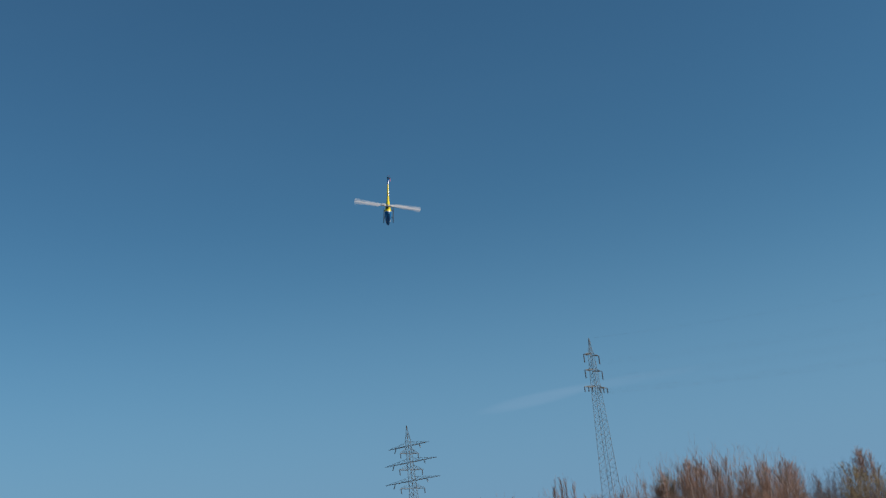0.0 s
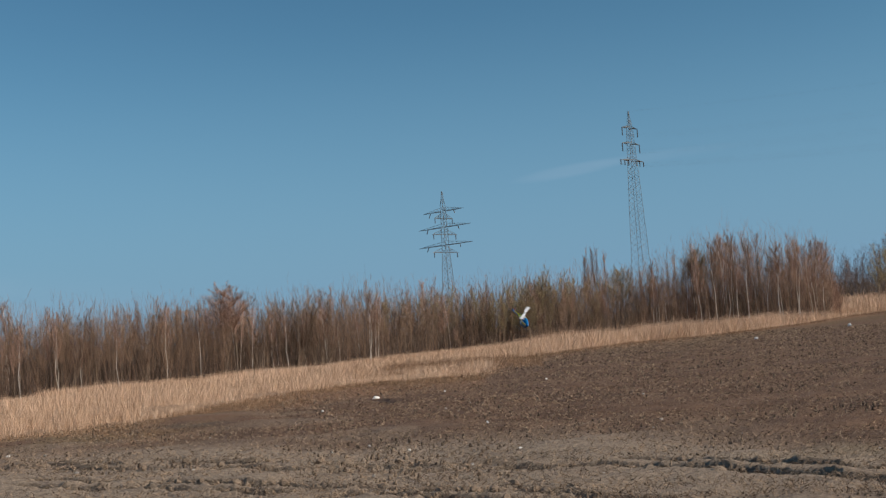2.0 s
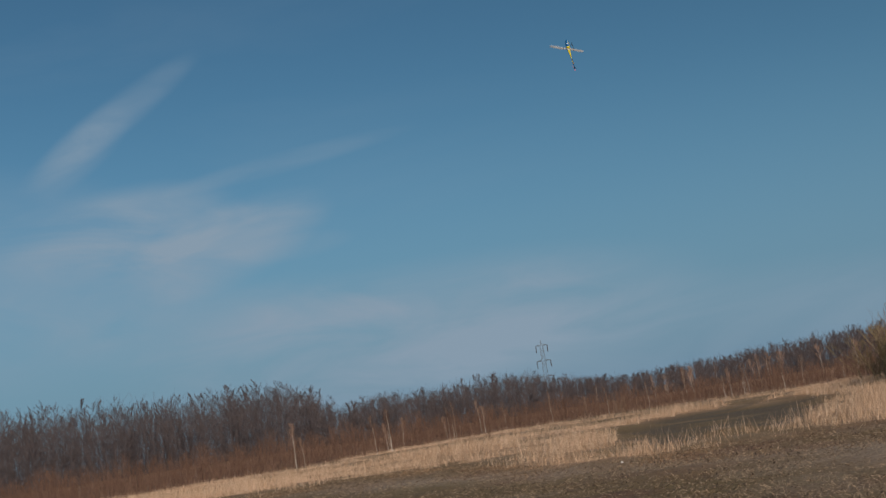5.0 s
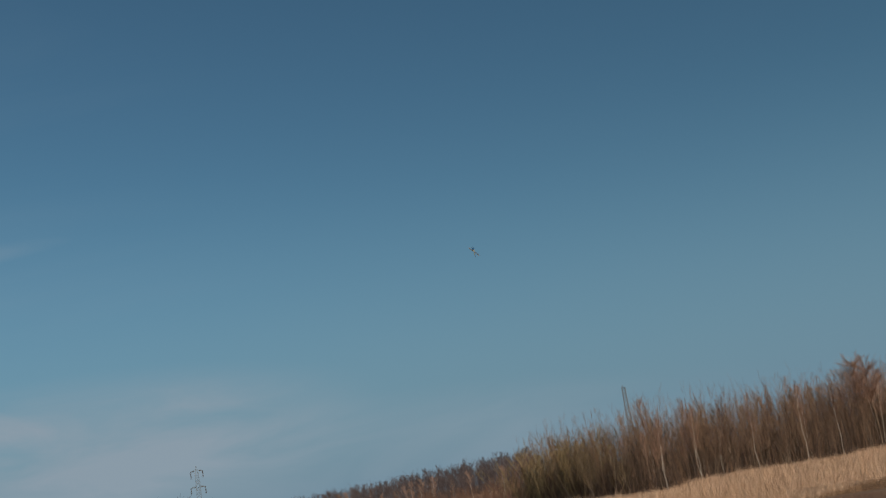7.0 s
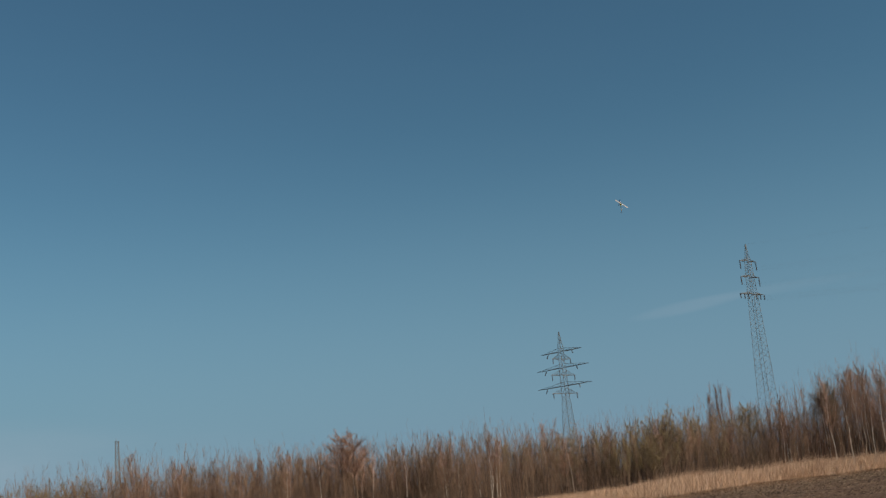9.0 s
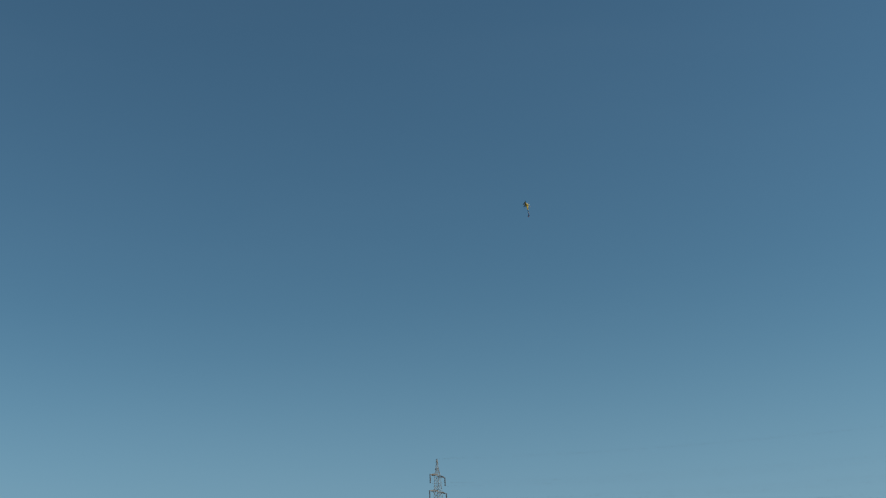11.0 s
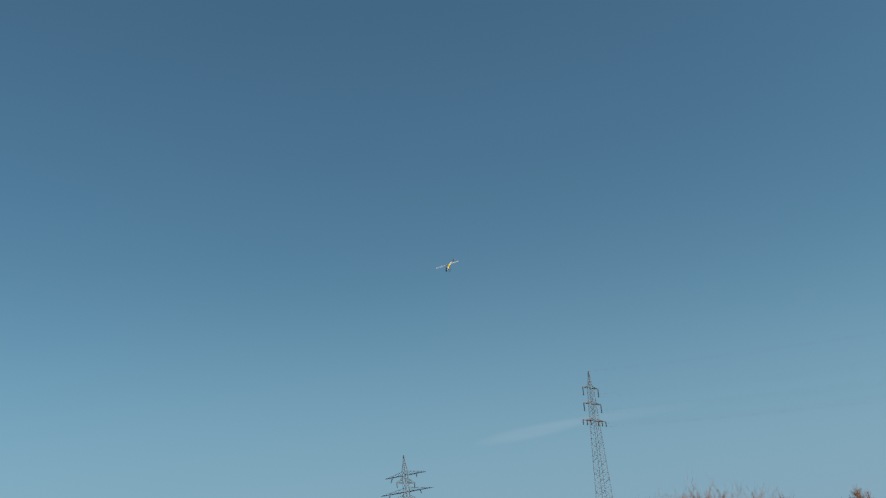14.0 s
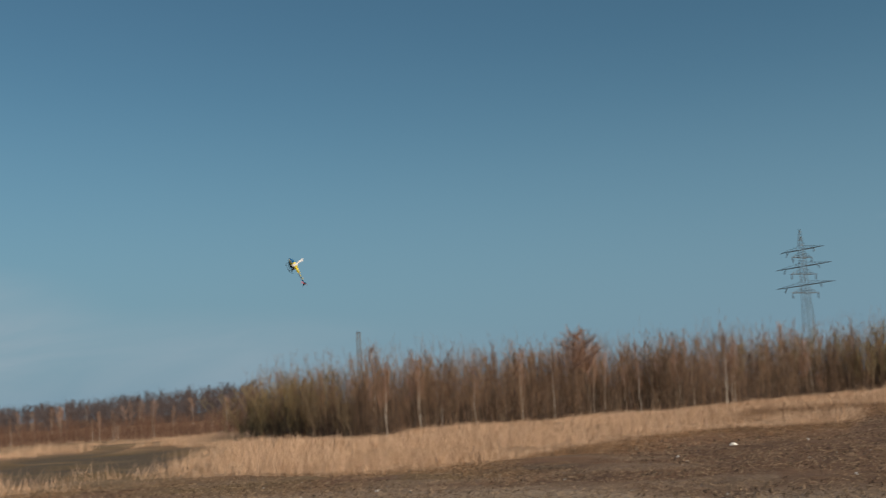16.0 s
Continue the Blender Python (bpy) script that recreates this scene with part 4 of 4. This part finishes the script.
# ---- litter and stones on the field ----
def crumpled(name, w, dpt, h, mat, x, y, rz, label, category, group, seed):
    r = random.Random(seed)
    bm = bmesh.new()
    bmesh.ops.create_icosphere(bm, subdivisions=2, radius=0.5)
    for v in bm.verts:
        k = 1 + r.uniform(-0.22, 0.22)
        v.co = Vector((v.co.x * w * k, v.co.y * dpt * k, max(-0.35, v.co.z) * h * (1 + r.uniform(-0.3, 0.3))))
    ob = part(name, bm, mat)
    ob.matrix_basis = pose(x, y, float(lie(x, y)) + h * 0.22, 0, 0, rz)
    return tagged(ob, label, category, group)


def litter():
    k = 0
    for x, y, w, h in ((-2.1, 30.5, 0.20, 0.11), (-0.3, 31.6, 0.08, 0.07), (-3.1, 26.8, 0.09, 0.05), (0.5, 20.1, 0.05, 0.07), (0.8, 15.6, 0.075, 0.05), (2.7, 34.5, 0.09, 0.07), (-7.9, 20.4, 0.10, 0.05),
                       (27.0, 79.0, 0.3, 0.25), (16.3, 62.5, 0.22, 0.14), (-8.4, 22.2, 0.12, 0.06), (14.5, 33.0, 0.10, 0.06), (9.6, 35.0, 0.10, 0.05), (-17.5, 21.0, 0.14, 0.08), (8.4, 24.6, 0.08, 0.04)):
        k += 1
        crumpled("litter_piece", w, w * 0.6, h, WHITE, x, y, k * 37, "crumpled scrap of white plastic lying on the mud", "litter", "white scraps on the field", k)
    r = random.Random(4)
    for k in range(60):
        az, d = r.uniform(-22, 30), r.uniform(11, 27)
        x, y = polar(az, d)
        s = r.uniform(0.025, 0.065)
        crumpled("stone", s, s * 0.8, s * 0.7, STONE, x, y, r.uniform(0, 360), "small pale stone lying on the mud", "stone", "stones on the field", 100 + k)
    for k in range(90):
        line = (((-4.4, 17.2), (-0.8, 15.2), (2.4, 13.0), (4.5, 11.0)), ((-4.2, 14.8), (-2.0, 13.2), (0.9, 11.3)))[k % 2]
        s = r.randrange(len(line) - 1)
        t = r.random()
        x = line[s][0] + (line[s + 1][0] - line[s][0]) * t + r.uniform(-0.5, 0.5)
        y = line[s][1] + (line[s + 1][1] - line[s][1]) * t + r.uniform(-0.45, 0.45)
        s = r.uniform(0.05, 0.15) * r.uniform(0.5, 1.0)
        crumpled("mud_clod", s, s * 0.7, s * 0.75, CLOD, x, y, r.uniform(0, 360), "dry clod of mud thrown up beside a wheel rut", "clod", "clods beside the ruts", 300 + k)


litter()


# ---- model helicopter ----
def ring_loft(rings, sides=14, power=2.0):
    """Shell through (y, z, half width, half height) rings along y."""
    bm = bmesh.new()
    loops = []
    for y, z, a, b in rings:
        loop = []
        for k in range(sides):
            t = 2 * math.pi * k / sides
            c, s = math.cos(t), math.sin(t)
            loop.append(bm.verts.new((a * math.copysign(abs(c) ** (2 / power), c), y, z + b * math.copysign(abs(s) ** (2 / power), s))))
        loops.append(loop)
    for l0, l1 in zip(loops, loops[1:]):
        for k in range(sides):
            j = (k + 1) % sides
            bm.faces.new((l0[k], l0[j], l1[j], l1[k]))
    bm.faces.new(loops[0])
    bm.faces.new(list(reversed(loops[-1])))
    bmesh.ops.recalc_face_normals(bm, faces=bm.faces[:])
    return bm


def box(sx, sy, sz, bevel=0.003):
    bm = bmesh.new()
    bmesh.ops.create_cube(bm, size=1.0)
    for v in bm.verts:
        v.co = Vector((v.co.x * sx, v.co.y * sy, v.co.z * sz))
    bmesh.ops.bevel(bm, geom=bm.edges[:], offset=bevel, segments=2, affect="EDGES")
    return bm


def tube(points, radius, sides=8):
    bm = bmesh.new()
    for p, q in zip(points, points[1:]):
        p, q = Vector(p), Vector(q)
        m = Matrix.Translation((p + q) / 2) @ (q - p).to_track_quat("Z", "Y").to_matrix().to_4x4()
        bmesh.ops.create_cone(bm, cap_ends=True, segments=sides, radius1=radius, radius2=radius, depth=(q - p).length * 1.02, matrix=m)
    return bm


def rotor_blade(root_r, tip_r, chord, thick):
    """A tapered, slightly twisted aerofoil blade along +x."""
    bm = bmesh.new()
    loops = []
    for x, c in ((root_r, chord * 0.55), (root_r + 0.08, chord), (tip_r - 0.03, chord), (tip_r, chord * 0.75)):
        twist = radians(4 - 5 * (x - root_r) / (tip_r - root_r))
        loop = []
        for u, w in ((-0.30, 0.0), (-0.12, 1.0), (0.15, 0.8), (0.70, 0.0), (0.15, -0.5), (-0.12, -0.7)):
            yy, zz = u * c, w * thick * 0.5
            loop.append(bm.verts.new((x, yy * math.cos(twist) - zz * math.sin(twist), yy * math.sin(twist) + zz * math.cos(twist))))
        loops.append(loop)
    for l0, l1 in zip(loops, loops[1:]):
        for k in range(6):
            bm.faces.new((l0[k], l0[(k + 1) % 6], l1[(k + 1) % 6], l1[k]))
    bm.faces.new(loops[0])
    bm.faces.new(list(reversed(loops[-1])))
    bmesh.ops.recalc_face_normals(bm, faces=bm.faces[:])
    return bm


def canopy_material():
    """Yellow shell with a blue top and chin on its front half, parted by a pale line."""
    m = material("canopy_paint", (0.72, 0.58, 0.01), (0.85, 0.72, 0.02), 0.22, 3.0, 30.0, 0, spec=0.5)
    n, l = m.node_tree.nodes, m.node_tree.links
    p = n["Principled BSDF"]
    c = n.new("ShaderNodeTexCoord")

    def band(way, start, end):
        dot = n.new("ShaderNodeVectorMath")
        dot.operation = "DOT_PRODUCT"
        dot.inputs[1].default_value = way
        l.new(c.outputs["Object"], dot.inputs[0])
        g = n.new("ShaderNodeMapRange")
        g.inputs["From Min"].default_value, g.inputs["From Max"].default_value = start, end
        l.new(dot.outputs["Value"], g.inputs["Value"])
        return g.outputs["Result"]

    def both(a, b):
        k = n.new("ShaderNodeMath")
        k.operation = "MULTIPLY"
        l.new(a, k.inputs[0])
        l.new(b, k.inputs[1])
        return k.outputs["Value"]

    last = p.inputs["Base Color"].links[0].from_socket
    nose, up = (0.0, 1.0, -0.3), (0.0, 0.17, 1.0)
    down = (0.0, -0.17, -1.0)
    for where, colour in ((both(band(nose, 0.050, 0.054), band(up, 0.004, 0.006)), (0.78, 0.80, 0.70, 1)),
                          (both(band(nose, 0.058, 0.062), band(up, 0.014, 0.016)), (0.008, 0.11, 0.30, 1)),
                          (both(band(nose, 0.150, 0.154), band(down, 0.024, 0.026)), (0.008, 0.13, 0.30, 1)),
                          (band(nose, 0.285, 0.289), (0.008, 0.11, 0.30, 1))):
        x = n.new("ShaderNodeMix")
        x.data_type = "RGBA"
        x.inputs["B"].default_value = colour
        l.new(where, x.inputs["Factor"])
        l.new(last, x.inputs["A"])
        last = x.outputs["Result"]
    l.new(last, p.inputs["Base Color"])
    return m


def helicopter():
    """Origin at the foot of the mast; the nose points along +y, the mast along +z."""
    root = new("model_helicopter")
    part("canopy", ring_loft(((-0.02, 0.005, 0.058, 0.075), (0.06, 0.0, 0.068, 0.088), (0.14, -0.012, 0.068, 0.085), (0.22, -0.028, 0.056, 0.068), (0.29, -0.045, 0.034, 0.040), (0.325, -0.055, 0.012, 0.014))), canopy_material(), root, "glossy yellow canopy with a blue front and a pale stripe", True)
    part("tail_cone", ring_loft(((-0.01, 0.012, 0.056, 0.066), (-0.10, 0.012, 0.045, 0.048), (-0.22, 0.010, 0.026, 0.028), (-0.32, 0.011, 0.021, 0.024))), YELLOW, root, "bright yellow tapering tail cone", True)
    part("boom_top", ring_loft(((-0.30, 0.022, 0.0165, 0.0165), (-0.45, 0.022, 0.0155, 0.015), (-0.60, 0.022, 0.0145, 0.0135)), 10), YELLOW, root, "yellow upper side of the tail boom", True)
    part("boom_end", ring_loft(((-0.315, 0.010, 0.0200, 0.0215), (-0.50, 0.011, 0.0180, 0.0190), (-0.66, 0.016, 0.017, 0.019), (-0.74, 0.017, 0.014, 0.016)), 10), BLUE, root, "blue end of the tail boom", True)
    for s in (-1, 1):
        part("side_frame", box(0.005, 0.26, 0.12, 0.001), CARBON, root).matrix_basis = pose(s * 0.024, 0.02, -0.085)
    part("bearing_block", box(0.043, 0.05, 0.03), CHROME, root, "bright bearing block between the frames").matrix_basis = pose(0, -0.075, -0.03)
    for z in (-0.06, -0.13):
        part("servo", box(0.040, 0.042, 0.036), CARBON, root).matrix_basis = pose(0, 0.07, z)
    for s in (-1, 1):
        part("boom_edge", tube([(s * 0.0155, -0.31, 0.027), (s * 0.0135, -0.70, 0.025)], 0.0035, 6), CHROME, root, "pale edge line along the tail boom")
    part("battery", box(0.05, 0.15, 0.05), CARBON, root).matrix_basis = pose(0, 0.15, -0.115)
    part("motor", tube(((0, 0.0, -0.13), (0, 0.0, -0.07)), 0.034, 14), CHROME, root, "bright aluminium motor").matrix_basis = pose(0.0, -0.06, 0)
    part("main_gear", tube(((0, 0, -0.055), (0, 0, -0.045)), 0.062, 20), WHITE, root)
    part("tail_case", box(0.03, 0.05, 0.045), CARBON, root).matrix_basis = pose(0, -0.75, 0.02)
    bm = bmesh.new()
    q = [bm.verts.new(c) for c in ((0, -0.72, 0.0), (0, -0.78, 0.0), (0, -0.80, -0.085), (0, -0.775, -0.085))]
    q += [bm.verts.new(c) for c in ((0, -0.73, 0.04), (0, -0.775, 0.04), (0, -0.785, 0.075), (0, -0.765, 0.075))]
    bm.faces.new(q[:4])
    bm.faces.new(q[4:])
    bmesh.ops.solidify(bm, geom=bm.faces[:], thickness=0.004)
    part("tail_fin", bm, CARBON, root)
    for s in (-1, 1):
        part("skid", tube([(s * 0.095, -0.17, -0.215), (s * 0.095, 0.13, -0.215), (s * 0.095, 0.18, -0.195)], 0.008), CARBON, root)
        for y in (-0.09, 0.08):
            part("skid_strut", tube([(s * 0.025, y, -0.13), (s * 0.075, y, -0.165), (s * 0.095, y, -0.213)], 0.0075), CARBON, root)
    part("mast", tube([(0, 0, 0.03), (0, 0, 0.175)], 0.008), CHROME, root)
    part("swashplate", tube([(0, 0, 0.085), (0, 0, 0.10)], 0.032, 14), CARBON, root)
    part("tail_fairing", ring_loft(((-0.30, 0.045, 0.008, 0.010), (-0.15, 0.058, 0.013, 0.015), (-0.02, 0.07, 0.02, 0.02)), 8), YELLOW, root)
    rotor = part("main_rotor", box(0.035, 0.05, 0.028), CHROME, root, "rotor head with two pale blades")
    for s in (0, 180):
        grip = part("blade_grip", box(0.095, 0.046, 0.034, 0.008), WHITE, rotor, "bright white blade grip")
        grip.matrix_basis = pose(0, 0, 0, 0, 0, s) @ pose(0.075, 0, 0)
        part("blade", rotor_blade(0.10, 0.675, 0.072, 0.010), BLADE, rotor, "long pale rotor blade").matrix_basis = pose(0, 0, 0, 0, 0, s)
    tail = part("tail_rotor", tube([(-0.012, 0, 0), (0.012, 0, 0)], 0.012, 10), CARBON, root, "tail rotor with two pink blades")
    for s in (0, 180):
        part("blade", rotor_blade(0.018, 0.125, 0.030, 0.005), PINK, tail, "pink tail blade").matrix_basis = pose(0, 0, 0, s, 0, 0) @ pose(0, 0, 0, 0, -90, 0) @ pose(0, 0, 0, 15, 0, 0)
    tagged(root, "yellow and blue model helicopter in aerobatic flight", "helicopter")
    return root, rotor, tail


HELI, ROTOR, TAIL = helicopter()


FLIGHT = [
    (0.00, 0.08, 22.31, 8.70, -74.9, -5.0, 178.1),
    (0.25, -0.08, 23.13, 7.24, -54.4, -3.0, -180.0),
    (0.50, -0.21, 24.19, 5.53, -37.3, 3.6, -174.2),
    (0.80, -0.46, 25.86, 4.28, -21.8, -1.2, -175.8),
    (1.00, -0.12, 26.95, 3.21, -13.1, -4.3, -177.8),
    (1.50, 0.68, 28.39, 1.60, -18.1, 2.0, -175.6),
    (2.00, 1.71, 27.45, 1.78, -19.9, -9.7, -159.0),
    (2.25, 1.01, 23.96, 2.50, -31.9, 5.5, 173.9),
    (2.50, 0.30, 20.45, 3.09, -34.5, 16.1, 142.9),
    (2.75, -2.71, 18.33, 3.30, -29.4, 15.8, 107.6),
    (3.00, -4.77, 16.75, 3.32, -34.2, 28.0, 76.9),
    (3.20, -7.59, 16.56, 3.35, -30.1, 8.7, 59.2),
    (3.50, -11.95, 17.18, 3.22, -27.0, 7.0, 34.5),
    (3.70, -14.74, 17.59, 3.23, 7.2, 15.0, 18.0),
    (4.00, -17.88, 17.89, 4.91, 55.2, 13.3, 10.7),
    (4.20, -19.36, 17.00, 6.41, 76.2, 8.9, 7.6),
    (4.70, -21.00, 27.00, 11.80, 98.4, 1.0, 9.7),
    (5.50, -34.00, 36.00, 16.00, 125.3, -3.0, 16.2),
    (6.30, -31.24, 37.48, 12.58, 143.2, -1.5, -3.0),
    (6.50, -34.80, 47.14, 14.55, 146.7, -6.0, -7.5),
    (7.00, -42.01, 79.83, 19.72, 148.4, -6.8, 27.3),
    (7.50, -32.47, 92.36, 22.01, 149.5, -12.4, -9.4),
    (8.00, -18.05, 94.33, 21.15, 149.1, -7.4, 21.7),
    (8.50, -5.94, 95.70, 21.91, 132.9, -14.5, 34.0),
    (9.00, 6.18, 93.42, 22.87, 108.2, -10.0, 22.9),
    (9.50, 15.15, 84.00, 23.04, 90.2, -2.7, 19.7),
    (10.00, 22.53, 79.40, 25.81, 85.8, 5.6, 50.9),
    (10.20, 25.17, 82.00, 28.89, 94.0, 9.0, 51.7),
    (11.27, 15.61, 66.70, 32.35, 72.1, -15.6, 93.8),
    (12.30, 6.05, 51.39, 35.80, 37.8, -16.5, 144.3),
    (12.50, 5.35, 48.79, 30.63, 59.4, -8.7, 163.4),
    (12.65, 5.07, 50.17, 30.31, 20.5, -15.6, 174.0),
    (12.73, 4.89, 50.70, 30.41, -14.3, -8.0, 176.6),
    (12.80, 4.71, 51.24, 30.51, -48.4, -0.3, 174.4),
    (13.00, 5.01, 53.65, 30.24, -106.3, 1.5, 156.3),
    (13.50, 5.61, 59.66, 26.83, -85.7, -15.8, -151.0),
    (14.00, 3.28, 61.48, 19.12, -43.6, -14.9, 153.6),
    (14.50, -0.68, 73.94, 14.20, -32.0, -14.2, 139.4),
    (15.00, -7.43, 65.28, 7.96, -21.1, -15.5, 124.3),
    (15.50, -14.14, 54.07, 5.25, -5.4, -20.2, 106.9),
    (15.70, -16.79, 49.10, 5.00, 9.0, -19.9, 96.8),
    (15.80, -17.40, 44.58, 5.44, 32.6, -15.0, 90.1),
    (16.00, -15.96, 34.73, 6.26, 60.6, 6.0, 87.4),
]
PHASES = [
    (0.00, 168),
    (0.50, 112),
    (1.00, 179),
    (1.50, 175),
    (2.00, 59),
    (3.00, 24),
    (3.20, 33),
    (3.50, 4),
    (3.70, 4),
    (4.00, 178),
    (4.20, 108),
    (6.30, 88),
    (6.50, 102),
    (7.00, 117),
    (7.50, 10),
    (8.00, 128),
    (8.50, 56),
    (9.00, 140),
    (9.50, 90),
    (10.00, 176),
    (12.50, 159),
    (13.00, 163),
    (13.50, 110),
    (14.00, 41),
    (15.70, 160),
    (15.80, 179),
    (16.00, 23),
]


def motions():
    walk(HELI, [(t, pose(x, y, z, a, b, c)) for t, x, y, z, a, b, c in FLIGHT])
    # the rotor turns on, passing the given angle at each given time
    keys, total = [(0.0, float(PHASES[0][1]))], float(PHASES[0][1])
    for (t0, _), (t1, want) in zip(PHASES, PHASES[1:]):
        goal = total + 78.0 * (frame(t1) - frame(t0))
        goal += (want - goal + 90) % 180 - 90
        steps = frame(t1) - frame(t0)
        while (goal - total) / steps > 87:
            goal -= 180
        for k in range(1, steps + 1):
            keys.append((t0 + k / FPS, total + (goal - total) * k / steps))
        total = goal
    walk(ROTOR, [(t, pose(0, 0, 0.165, 0, 0, a)) for t, a in keys])
    walk(TAIL, [(k / FPS, pose(-0.035, -0.755, 0.02, 80.0 * k, 0, 0)) for k in range(481)])


motions()
